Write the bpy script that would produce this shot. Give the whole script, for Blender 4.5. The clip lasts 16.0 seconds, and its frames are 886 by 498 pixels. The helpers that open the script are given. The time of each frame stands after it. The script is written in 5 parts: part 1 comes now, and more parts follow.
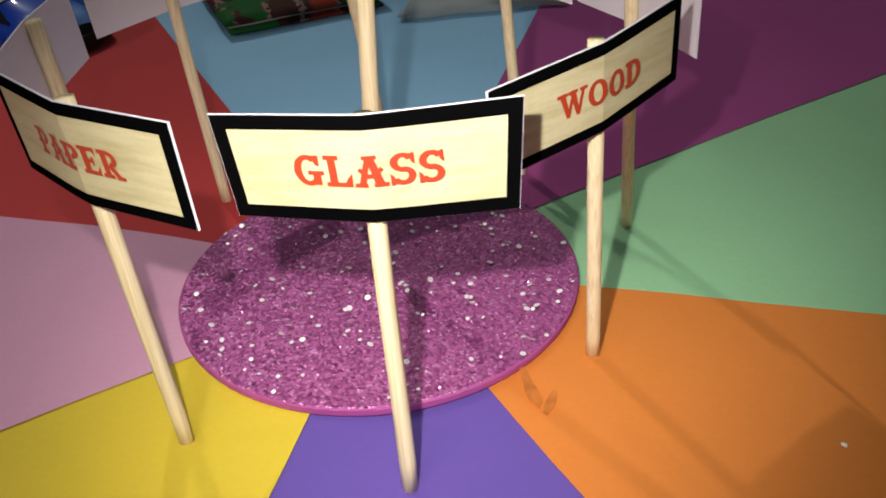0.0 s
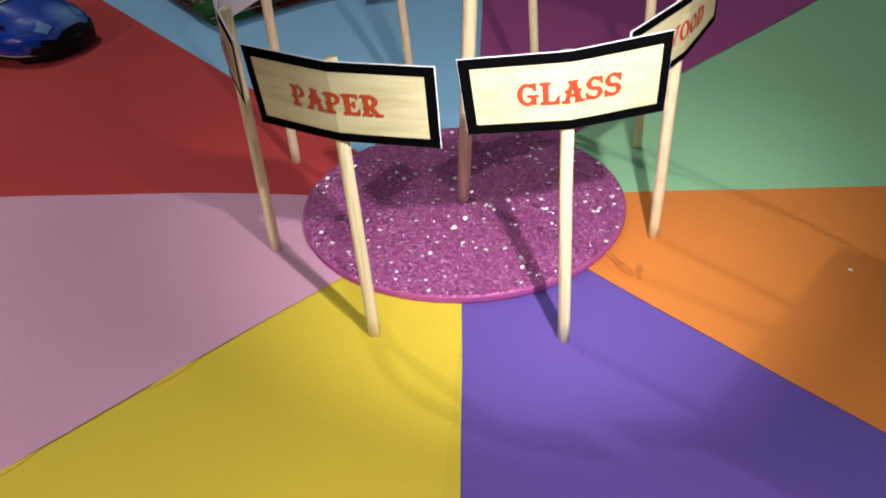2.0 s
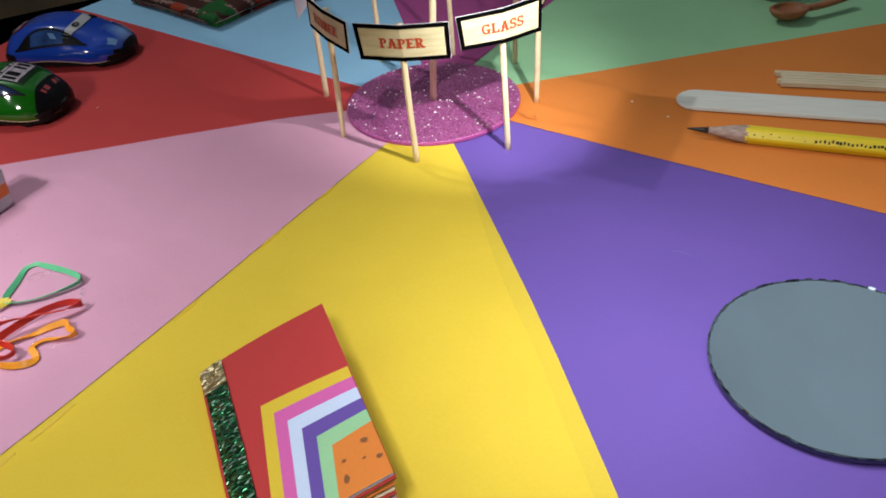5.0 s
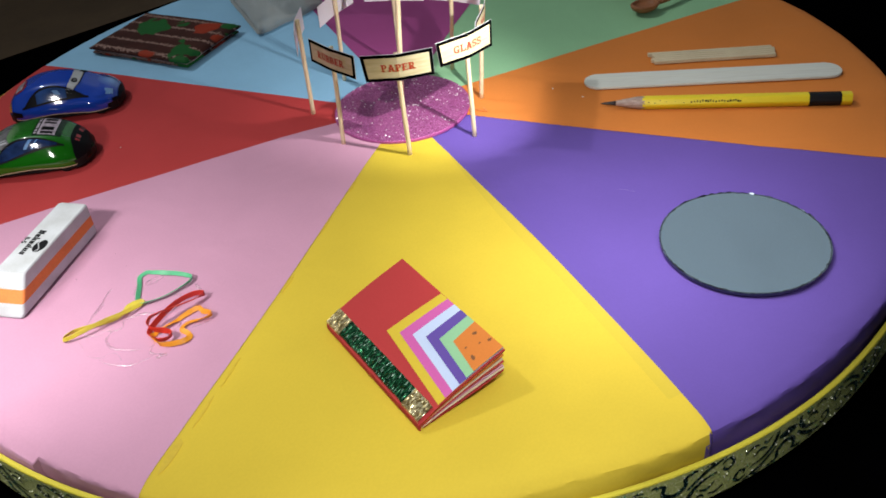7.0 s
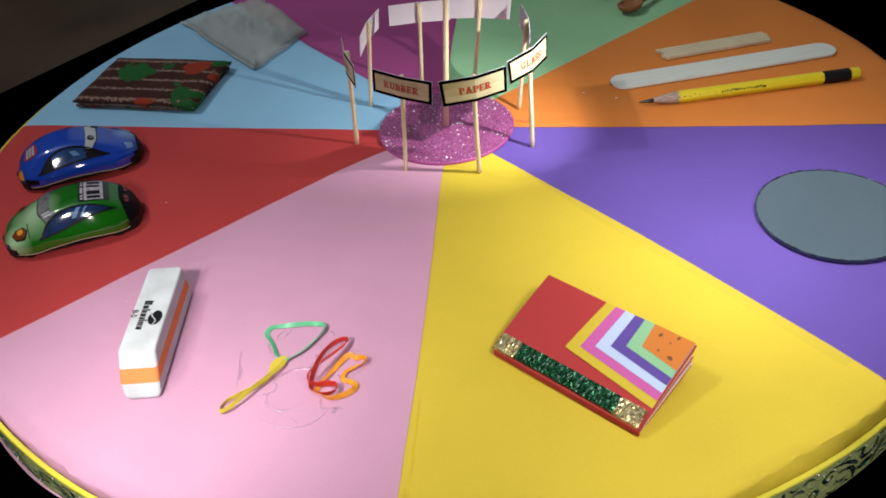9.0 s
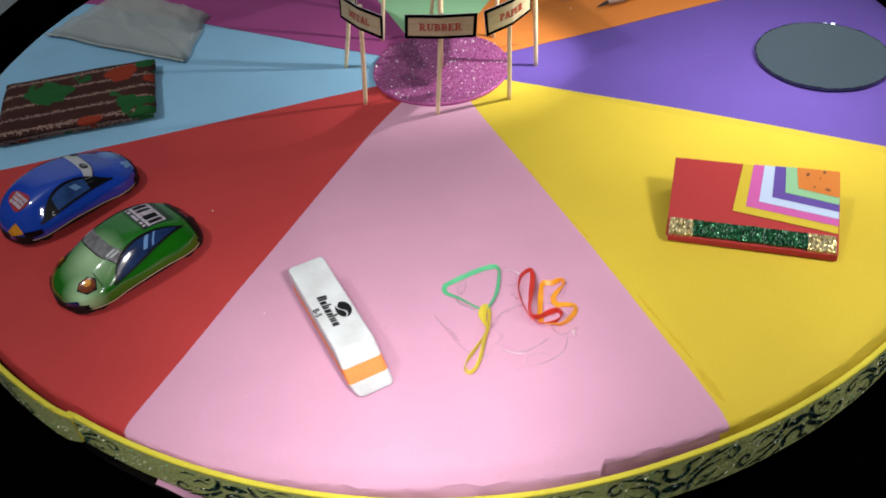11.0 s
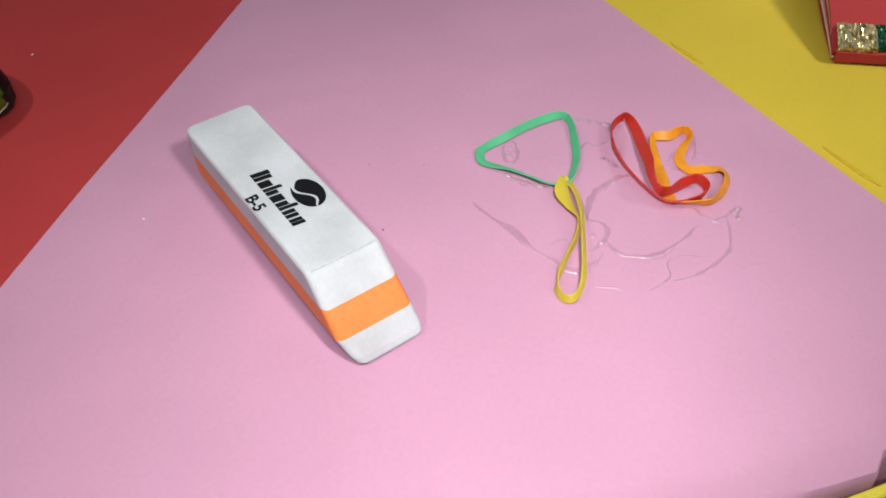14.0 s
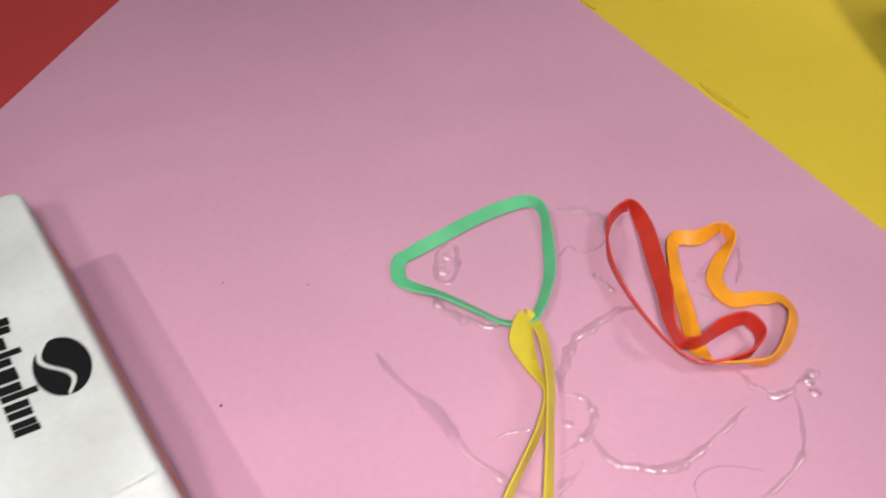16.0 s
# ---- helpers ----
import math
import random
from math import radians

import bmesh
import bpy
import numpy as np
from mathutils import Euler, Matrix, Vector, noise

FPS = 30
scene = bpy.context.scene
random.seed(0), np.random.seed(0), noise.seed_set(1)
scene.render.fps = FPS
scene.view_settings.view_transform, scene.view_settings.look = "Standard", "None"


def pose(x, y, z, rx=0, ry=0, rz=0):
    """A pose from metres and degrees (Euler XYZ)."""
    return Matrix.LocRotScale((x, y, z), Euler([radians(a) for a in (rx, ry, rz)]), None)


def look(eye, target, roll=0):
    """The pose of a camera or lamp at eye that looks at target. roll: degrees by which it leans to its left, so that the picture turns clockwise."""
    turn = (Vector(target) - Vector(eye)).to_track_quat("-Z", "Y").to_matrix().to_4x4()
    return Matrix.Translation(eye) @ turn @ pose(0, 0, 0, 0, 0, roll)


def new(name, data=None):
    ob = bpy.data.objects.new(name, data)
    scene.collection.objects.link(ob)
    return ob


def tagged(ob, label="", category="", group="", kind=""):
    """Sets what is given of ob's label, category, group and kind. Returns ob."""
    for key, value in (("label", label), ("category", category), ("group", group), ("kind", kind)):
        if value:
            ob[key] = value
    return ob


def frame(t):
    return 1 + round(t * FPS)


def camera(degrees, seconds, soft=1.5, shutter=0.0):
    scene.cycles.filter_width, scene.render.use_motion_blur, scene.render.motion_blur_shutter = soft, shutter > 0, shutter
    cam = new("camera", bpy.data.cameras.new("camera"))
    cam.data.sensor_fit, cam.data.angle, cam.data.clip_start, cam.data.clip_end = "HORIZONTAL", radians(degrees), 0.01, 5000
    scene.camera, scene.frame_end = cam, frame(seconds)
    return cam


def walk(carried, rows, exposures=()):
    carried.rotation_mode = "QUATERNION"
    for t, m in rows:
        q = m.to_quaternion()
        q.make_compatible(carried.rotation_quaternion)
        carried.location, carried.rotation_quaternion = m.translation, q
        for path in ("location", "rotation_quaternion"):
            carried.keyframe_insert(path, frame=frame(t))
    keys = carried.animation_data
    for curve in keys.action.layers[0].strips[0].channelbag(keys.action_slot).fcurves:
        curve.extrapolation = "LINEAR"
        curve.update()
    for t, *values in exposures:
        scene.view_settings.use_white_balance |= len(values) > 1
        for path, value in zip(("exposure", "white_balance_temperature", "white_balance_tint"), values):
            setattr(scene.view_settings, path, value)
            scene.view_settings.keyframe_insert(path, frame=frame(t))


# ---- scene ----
LENS = 53.77
PATH = [
    (0.0, (0.0243, -0.1478, 0.1028), (0.0059, 0.1032, -0.0605), -4.06),
    (0.5, (0.0107, -0.1436, 0.1032), (0.0087, 0.1061, -0.0630), -3.76),
    (1.0, (-0.0045, -0.1491, 0.1034), (0.0085, 0.0982, -0.0659), -3.54),
    (1.5, (-0.0172, -0.1639, 0.1103), (0.0066, 0.0832, -0.0581), -3.36),
    (2.0, (-0.0324, -0.1875, 0.1175), (0.0021, 0.0572, -0.0525), -3.67),
    (2.5, (-0.0421, -0.2183, 0.1224), (0.0060, 0.0242, -0.0475), -3.82),
    (3.0, (-0.0579, -0.2509, 0.1331), (0.0052, -0.0144, -0.0403), -5.09),
    (3.5, (-0.0727, -0.2756, 0.1481), (0.0015, -0.0433, -0.0267), -5.67),
    (4.0, (-0.0949, -0.2968, 0.1567), (-0.0149, -0.0693, -0.0218), -5.62),
    (4.2, (-0.1067, -0.3074, 0.1589), (-0.0248, -0.0804, -0.0193), -5.56),
    (6.3, (-0.2010, -0.3859, 0.2397), (-0.0877, -0.1758, 0.0580), -6.46),
    (6.5, (-0.2197, -0.3900, 0.2411), (-0.0993, -0.1847, 0.0584), -6.79),
    (7.0, (-0.2519, -0.3939, 0.2540), (-0.1181, -0.1986, 0.0696), -6.38),
    (7.5, (-0.2887, -0.3929, 0.2633), (-0.1392, -0.2103, 0.0780), -5.81),
    (8.0, (-0.3133, -0.3708, 0.2719), (-0.1550, -0.1955, 0.0868), -5.72),
    (8.2, (-0.3209, -0.3556, 0.2725), (-0.1594, -0.1836, 0.0872), -5.46),
    (10.3, (-0.3942, -0.1857, 0.2789), (-0.1942, -0.0831, 0.0802), -6.72),
    (10.5, (-0.4058, -0.1635, 0.2716), (-0.2010, -0.0742, 0.0714), -6.20),
    (11.0, (-0.4463, -0.1102, 0.2719), (-0.2316, -0.0531, 0.0702), -5.01),
    (11.5, (-0.4559, -0.0645, 0.2772), (-0.2392, -0.0261, 0.0733), -4.17),
    (12.0, (-0.4511, -0.0485, 0.2474), (-0.2320, -0.0242, 0.0438), -2.86),
    (12.5, (-0.4297, -0.0390, 0.1976), (-0.2124, -0.0207, -0.0084), -1.93),
    (13.0, (-0.3942, -0.0313, 0.1682), (-0.1814, -0.0168, -0.0428), -1.26),
    (13.5, (-0.3655, -0.0372, 0.1495), (-0.1530, -0.0224, -0.0617), -1.15),
    (14.0, (-0.3464, -0.0411, 0.1361), (-0.1374, -0.0269, -0.0787), -0.71),
    (14.5, (-0.3333, -0.0394, 0.1221), (-0.1227, -0.0256, -0.0911), -0.87),
    (15.0, (-0.3089, -0.0464, 0.1117), (-0.1004, -0.0307, -0.1035), -0.95),
    (15.5, (-0.2907, -0.0488, 0.1014), (-0.0825, -0.0281, -0.1136), -1.75),
    (16.0, (-0.2737, -0.0558, 0.0977), (-0.0635, -0.0338, -0.1152), -1.67),
]
cam = camera(LENS, 16.0, soft=1.7, shutter=0.3)
EXPOSURES = [(0.0, -1.08, 7000, 10), (1.0, -1.24, 7000, 10), (2.0, -0.90, 6600, 10), (2.5, -0.72, 6250, 10), (3.0, -0.76, 6250, 10), (3.5, -0.78, 6500, 10), (6.5, -0.56, 6600, 10), (8.0, -0.52, 6600, 10), (10.5, -0.53, 6650, 10), (11.0, -0.51, 6650, 10), (12.5, -0.40, 6550, 10), (13.5, -0.66, 6500, 10), (15.0, -0.85, 6650, 10), (16.0, -0.75, 7000, 10)]
walk(cam, [(t, look(eye, aim, roll)) for t, eye, aim, roll in PATH], EXPOSURES)

# ---- light: a bulb under the ceiling, six fixed stand-ins for a moving phone torch ----
world = bpy.data.worlds.new("world")
scene.world = world
world.use_nodes = True
world.node_tree.nodes["Background"].inputs["Color"].default_value = (0.55, 0.6, 0.7, 1)
world.node_tree.nodes["Background"].inputs["Strength"].default_value = 0.03


def lamp(name, kind, watts, colour, m, size):
    data = bpy.data.lights.new(name, kind)
    data.energy, data.color = watts, colour
    if kind == "AREA":
        data.shape, data.size = "DISK", size
    else:
        data.shadow_soft_size = size
    ob = new(name, data)
    ob.matrix_world = m
    return ob


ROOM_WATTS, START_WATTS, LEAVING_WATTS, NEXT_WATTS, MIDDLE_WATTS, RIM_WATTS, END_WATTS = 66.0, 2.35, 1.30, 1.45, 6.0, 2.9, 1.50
lamp("ceiling_bulb", "POINT", ROOM_WATTS, (1.0, 0.97, 0.93), pose(-0.690, 0.905, 1.81), 0.014)


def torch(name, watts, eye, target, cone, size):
    """A fixed stand-in for the moving torch beside the phone's lens, at one place of its way."""
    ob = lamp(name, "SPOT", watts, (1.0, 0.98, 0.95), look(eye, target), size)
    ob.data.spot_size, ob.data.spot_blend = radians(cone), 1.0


# all six burn at once, spreading one moving torch along its way
torch("torch_stand_in_start", START_WATTS, (0.0115, -0.1335, 0.1140), (0.0140, 0.0050, 0.0), 63, 0.0015)
torch("torch_stand_in_leaving_the_signs", LEAVING_WATTS, (-0.0310, -0.1960, 0.1350), (0.0180, -0.1600, 0.0), 116, 0.04)
torch("torch_stand_in_drawing_back", NEXT_WATTS, (-0.0250, -0.2300, 0.2200), (0.0400, -0.2140, 0.0), 92, 0.08)
torch("torch_stand_in_midway", MIDDLE_WATTS, (-0.2000, -0.3500, 0.3050), (-0.1450, -0.2420, 0.0), 70, 0.03)
torch("torch_stand_in_over_the_rim", RIM_WATTS, (-0.4260, -0.0760, 0.2560), (-0.3000, 0.0100, 0.0), 80, 0.015)
torch("torch_stand_in_end", END_WATTS, (-0.2980, -0.0620, 0.1400), (-0.2200, -0.0250, 0.0), 92, 0.008)


# ---- materials ----
def surface(name, colour, rough=0.6, metal=0.0, spot=30.0, spots=0.12, grain=900.0, grains=0.08, bump=0.15, depth=0.0002,
            coat=0.0, spec=0.5, second=None, wave=0.0, stretch=None):
    """A principled surface whose colour varies at two scales, with a fine relief; wave: how far it buckles."""
    m = bpy.data.materials.new(name)
    m.use_nodes = True
    nt, n = m.node_tree, m.node_tree.nodes
    b = n["Principled BSDF"]
    at = n.new("ShaderNodeTexCoord")
    large, fine = n.new("ShaderNodeTexNoise"), n.new("ShaderNodeTexNoise")
    large.inputs["Scale"].default_value, large.inputs["Detail"].default_value = spot, 4
    fine.inputs["Scale"].default_value, fine.inputs["Detail"].default_value = grain, 3
    for t in (large, fine):
        nt.links.new(at.outputs["Object"], t.inputs["Vector"])
    if stretch:
        mp = n.new("ShaderNodeMapping")
        mp.inputs["Scale"].default_value = stretch
        nt.links.new(at.outputs["Object"], mp.inputs["Vector"])
        nt.links.new(mp.outputs["Vector"], large.inputs["Vector"])
    ramp = n.new("ShaderNodeValToRGB")
    other = second or tuple(c * (1 - 2 * spots) for c in colour)
    ramp.color_ramp.elements[0].color, ramp.color_ramp.elements[1].color = (*other, 1), (*colour, 1)
    ramp.color_ramp.elements[0].position, ramp.color_ramp.elements[1].position = 0.25, 0.62
    nt.links.new(large.outputs["Fac"], ramp.inputs["Fac"])
    mix = n.new("ShaderNodeMix")
    mix.data_type, mix.blend_type = "RGBA", "MULTIPLY"
    span = n.new("ShaderNodeMapRange")
    span.inputs["To Min"].default_value, span.inputs["To Max"].default_value = 1 - 2 * grains, 1 + grains
    nt.links.new(fine.outputs["Fac"], span.inputs["Value"])
    mix.inputs["Factor"].default_value = 1.0
    nt.links.new(ramp.outputs["Color"], mix.inputs["A"])
    nt.links.new(span.outputs["Result"], mix.inputs["B"])
    nt.links.new(mix.outputs["Result"], b.inputs["Base Color"])
    b.inputs["Roughness"].default_value, b.inputs["Metallic"].default_value = rough, metal
    b.inputs["Coat Weight"].default_value, b.inputs["Specular IOR Level"].default_value = coat, spec
    b.inputs["Coat Roughness"].default_value = 0.08
    if bump:
        bp = n.new("ShaderNodeBump")
        bp.inputs["Strength"].default_value, bp.inputs["Distance"].default_value = bump, depth
        nt.links.new(fine.outputs["Fac"], bp.inputs["Height"])
        nt.links.new(bp.outputs["Normal"], b.inputs["Normal"])
        if wave:
            slow, wide = n.new("ShaderNodeTexNoise"), n.new("ShaderNodeBump")
            slow.inputs["Scale"].default_value, slow.inputs["Detail"].default_value, slow.inputs["Distortion"].default_value = 15, 2.0, 1.2
            wide.inputs["Strength"].default_value, wide.inputs["Distance"].default_value = 1.0, wave
            nt.links.new(at.outputs["Object"], slow.inputs["Vector"])
            nt.links.new(slow.outputs["Fac"], wide.inputs["Height"])
            nt.links.new(wide.outputs["Normal"], bp.inputs["Normal"])
    return m


def glitter(name, colours, cell=2200.0, tilt=0.9, metal=0.75, rough=0.28, stretch=(1, 1, 1)):
    """Small flakes, each with its own tilt and shade."""
    m = bpy.data.materials.new(name)
    m.use_nodes = True
    nt, n = m.node_tree, m.node_tree.nodes
    b = n["Principled BSDF"]
    at, cells = n.new("ShaderNodeTexCoord"), n.new("ShaderNodeTexVoronoi")
    cells.inputs["Scale"].default_value = cell
    mp = n.new("ShaderNodeMapping")
    mp.inputs["Scale"].default_value = stretch
    nt.links.new(at.outputs["Object"], mp.inputs["Vector"])
    nt.links.new(mp.outputs["Vector"], cells.inputs["Vector"])
    less, times, geo, plus, unit = (n.new("ShaderNodeVectorMath"), n.new("ShaderNodeVectorMath"), n.new("ShaderNodeNewGeometry"),
                                    n.new("ShaderNodeVectorMath"), n.new("ShaderNodeVectorMath"))
    less.operation, times.operation, plus.operation, unit.operation = "SUBTRACT", "SCALE", "ADD", "NORMALIZE"
    less.inputs[1].default_value = (0.5, 0.5, 0.5)
    times.inputs["Scale"].default_value = tilt
    nt.links.new(cells.outputs["Color"], less.inputs[0])
    nt.links.new(less.outputs[0], times.inputs[0])
    nt.links.new(geo.outputs["Normal"], plus.inputs[0])
    nt.links.new(times.outputs[0], plus.inputs[1])
    nt.links.new(plus.outputs[0], unit.inputs[0])
    nt.links.new(unit.outputs[0], b.inputs["Normal"])
    split, ramp = n.new("ShaderNodeSeparateColor"), n.new("ShaderNodeValToRGB")
    nt.links.new(cells.outputs["Color"], split.inputs[0])
    nt.links.new(split.outputs[0], ramp.inputs["Fac"])
    while len(ramp.color_ramp.elements) < len(colours):
        ramp.color_ramp.elements.new(0.5)
    for e, (at_, c) in zip(ramp.color_ramp.elements, colours):
        e.position, e.color = at_, (*c, 1)
    nt.links.new(ramp.outputs["Color"], b.inputs["Base Color"])
    b.inputs["Metallic"].default_value, b.inputs["Roughness"].default_value = metal, rough
    return m


def paper(name, colour):
    return surface(name, colour, rough=0.78, spot=16, spots=0.05, grain=900, grains=0.035, bump=0.12, depth=0.0001, spec=0.22, wave=0.0016)


def wood(name, light, dark, stretch=(60, 60, 2.2), rough=0.6):
    """Straight grain along the object's own z."""
    m = bpy.data.materials.new(name)
    m.use_nodes = True
    nt, n = m.node_tree, m.node_tree.nodes
    b = n["Principled BSDF"]
    at, mp, ns, ramp, bp = (n.new("ShaderNodeTexCoord"), n.new("ShaderNodeMapping"), n.new("ShaderNodeTexNoise"),
                            n.new("ShaderNodeValToRGB"), n.new("ShaderNodeBump"))
    mp.inputs["Scale"].default_value = stretch
    ns.inputs["Scale"].default_value, ns.inputs["Detail"].default_value = 30, 5
    nt.links.new(at.outputs["Object"], mp.inputs["Vector"])
    nt.links.new(mp.outputs["Vector"], ns.inputs["Vector"])
    nt.links.new(ns.outputs["Fac"], ramp.inputs["Fac"])
    ramp.color_ramp.elements[0].color, ramp.color_ramp.elements[1].color = (*dark, 1), (*light, 1)
    ramp.color_ramp.elements[0].position, ramp.color_ramp.elements[1].position = 0.3, 0.6
    bp.inputs["Strength"].default_value, bp.inputs["Distance"].default_value = 0.3, 0.0002
    nt.links.new(ns.outputs["Fac"], bp.inputs["Height"])
    nt.links.new(bp.outputs["Normal"], b.inputs["Normal"])
    nt.links.new(ramp.outputs["Color"], b.inputs["Base Color"])
    b.inputs["Roughness"].default_value, b.inputs["Specular IOR Level"].default_value = rough, 0.3
    return m


YELLOW, PURPLE, ORANGE = paper("yellow_paper", (0.655, 0.490, 0.046)), paper("purple_paper", (0.125, 0.076, 0.355)), paper("orange_paper", (0.64, 0.205, 0.042))
GREEN, MAGENTA, BLUE = paper("green_paper", (0.28, 0.546, 0.317)), paper("magenta_paper", (0.32, 0.06, 0.22)), paper("blue_paper", (0.25, 0.49, 0.72))
RED, PINK = paper("red_paper", (0.46, 0.045, 0.047)), paper("pink_paper", (0.6012, 0.3171, 0.4612))
WHITE = surface("white_paper", (0.78, 0.76, 0.84), rough=0.7, spots=0.03, grains=0.02, bump=0.1)
CREAM = surface("cream_print", (0.61, 0.55, 0.35), rough=0.5, spot=110, spots=0.07, grain=1500, grains=0.04, bump=0.05, second=(0.47, 0.41, 0.22), stretch=(1, 1, 7))
BLACK = surface("black_ink", (0.0025, 0.0025, 0.003), rough=0.9, spots=0.2, bump=0.05, spec=0.0)
INK_RED = surface("red_ink", (0.50, 0.05, 0.018), rough=0.5, spots=0.1, bump=0.05)
BAMBOO = wood("bamboo", (0.82, 0.70, 0.47), (0.66, 0.52, 0.31), (70, 70, 1.6))
FOAM_YELLOW = surface("yellow_foam", (0.66, 0.58, 0.045), rough=0.7, grain=1800, bump=0.3)
FOAM_PINK = surface("pink_foam", (0.42, 0.075, 0.29), rough=0.7, grain=1800, bump=0.3)
GLITTER_PINK = glitter("pink_glitter", [(0.0, (0.19, 0.034, 0.135)), (0.35, (0.34, 0.070, 0.245)), (0.85, (0.47, 0.115, 0.35)), (1.0, (0.72, 0.34, 0.62))], 2000, 0.7, 0.3, 0.45)
FLAKE = surface("glint_white_flake", (0.97, 0.90, 0.96), rough=0.4, metal=0.3, spots=0.02, bump=0)
FLAKE_ROSE = surface("rose_flake", (0.78, 0.36, 0.64), rough=0.35, metal=0.4, spots=0.05, bump=0)
FLAKE_PINK = surface("pink_flake", (0.42, 0.11, 0.31), rough=0.3, metal=0.4, spots=0.1, bump=0)
FLAKE_SILVER = surface("silver_flake", (0.94, 0.96, 0.86), rough=0.3, metal=0.3, spots=0.02, bump=0)
FLAKE_GREEN = surface("green_flake", (0.10, 0.42, 0.28), rough=0.2, metal=0.5, spots=0.02, bump=0)
GLITTER_GOLD = glitter("gold_glitter", [(0.0, (0.40, 0.47, 0.16)), (0.45, (0.52, 0.58, 0.20)), (0.90, (0.64, 0.68, 0.27)), (1.0, (0.98, 0.98, 0.85))], 2600, 0.35, 0.05, 0.4)
GLITTER_TEAL = glitter("teal_glitter", [(0.0, (0.003, 0.008, 0.014)), (0.55, (0.006, 0.022, 0.035)), (0.85, (0.015, 0.12, 0.10)), (1.0, (0.5, 0.9, 0.8))], 1900, 1.1, 0.6, 0.3)
BOARD = surface("dark_board", (0.012, 0.010, 0.009), rough=0.9, spec=0.1)
CLOTH_BLACK = surface("black_table_cloth", (0.0005, 0.0005, 0.0007), rough=0.95, spots=0.3, grain=2500, bump=0.3, spec=0.0)
BROWN_FLOOR = surface("dark_brown_floor", (0.15, 0.10, 0.06), rough=0.6, spot=3, spots=0.25, grain=60)
PLASTER = surface("pale_reflector_plaster", (0.74, 0.88, 0.98), rough=0.9, spot=2.5, spots=0.06, grain=150, grains=0.03)
# darker copy of the wall plaster, to hold down bounced light
BOUNCE_CUT_PLASTER = surface("bounce_cut_plaster", (0.10, 0.105, 0.11), rough=0.9, spot=2.5, spots=0.06, grain=150, grains=0.03)
CEILING_GREY = surface("grey_ceiling", (0.48, 0.56, 0.60), rough=0.9, spot=2, spots=0.04, grain=120, grains=0.03)


# ---- mesh helpers ----
def part(name, bm, material, parent=None, label="", smooth=False, m=None):
    """Links a bmesh as one mesh object under a thing or a part."""
    me = bpy.data.meshes.new(name)
    bm.to_mesh(me)
    bm.free()
    for mat in (material if isinstance(material, (list, tuple)) else [material]):
        me.materials.append(mat)
    if smooth:
        for p in me.polygons:
            p.use_smooth = True
    ob = new(name, me)
    ob.parent = parent
    if m is not None:
        ob.matrix_local = m
    if label:
        tagged(ob, label)
    return ob


def thing(name, label, category, m=None, group="", kind=""):
    ob = new(name)
    ob.empty_display_size = 0.01
    if m is not None:
        ob.matrix_world = m
    return tagged(ob, label, category, group, kind)


def quads(bm, grid, closed_u=False, closed_v=False, mat=0):
    """Faces over rows of points; returns the rows of vertices."""
    vs = [[bm.verts.new(p) for p in row] for row in grid]
    nu, nv = len(vs), len(vs[0])
    for i in range(nu if closed_u else nu - 1):
        for j in range(nv if closed_v else nv - 1):
            a, b, c, d = vs[i][j], vs[(i + 1) % nu][j], vs[(i + 1) % nu][(j + 1) % nv], vs[i][(j + 1) % nv]
            bm.faces.new((a, b, c, d)).material_index = mat
    return vs


def outward(bm):
    bmesh.ops.recalc_face_normals(bm, faces=bm.faces[:])
    return bm


def lathe(profile, steps=32, cap=True):
    """A solid turned about z from (radius, height) pairs, bottom first."""
    bm = bmesh.new()
    rows = quads(bm, [[(r * math.cos(2 * math.pi * k / steps), r * math.sin(2 * math.pi * k / steps), z) for k in range(steps)] for r, z in profile], closed_v=True)
    if cap:
        bm.faces.new(rows[0][::-1])
        bm.faces.new(rows[-1])
    return outward(bm)


def box(sx, sy, sz, bevel=0.0, at=(0, 0, 0), segments=2):
    bm = bmesh.new()
    bmesh.ops.create_cube(bm, size=1.0, matrix=Matrix.Translation(at) @ Matrix.Diagonal((sx, sy, sz, 1)))
    if bevel:
        bmesh.ops.bevel(bm, geom=bm.edges[:], offset=bevel, segments=segments, affect="EDGES", profile=0.5)
    return bm


def prism(outline, z0, z1):
    """A flat piece with the outline of (x, y) points, z0 to z1 high."""
    bm = bmesh.new()
    low, high = [bm.verts.new((x, y, z0)) for x, y in outline], [bm.verts.new((x, y, z1)) for x, y in outline]
    bm.faces.new(low[::-1])
    bm.faces.new(high)
    for i in range(len(outline)):
        j = (i + 1) % len(outline)
        bm.faces.new((low[i], low[j], high[j], high[i]))
    return outward(bm)


def curve_through(points, n=8, closed=False):
    """A smooth run of points through the given ones."""
    p = [Vector(q) for q in points]
    out, count = [], len(p)
    for i in range(count if closed else count - 1):
        if closed:
            a, b, c, d = p[i - 1], p[i], p[(i + 1) % count], p[(i + 2) % count]
        else:
            a, b, c, d = p[max(i - 1, 0)], p[i], p[i + 1], p[min(i + 2, count - 1)]
        for k in range(n):
            s = k / n
            out.append(0.5 * (2 * b + (c - a) * s + (2 * a - 5 * b + 4 * c - d) * s * s + (3 * b - a - 3 * c + d) * s ** 3))
    if not closed:
        out.append(p[-1])
    return out


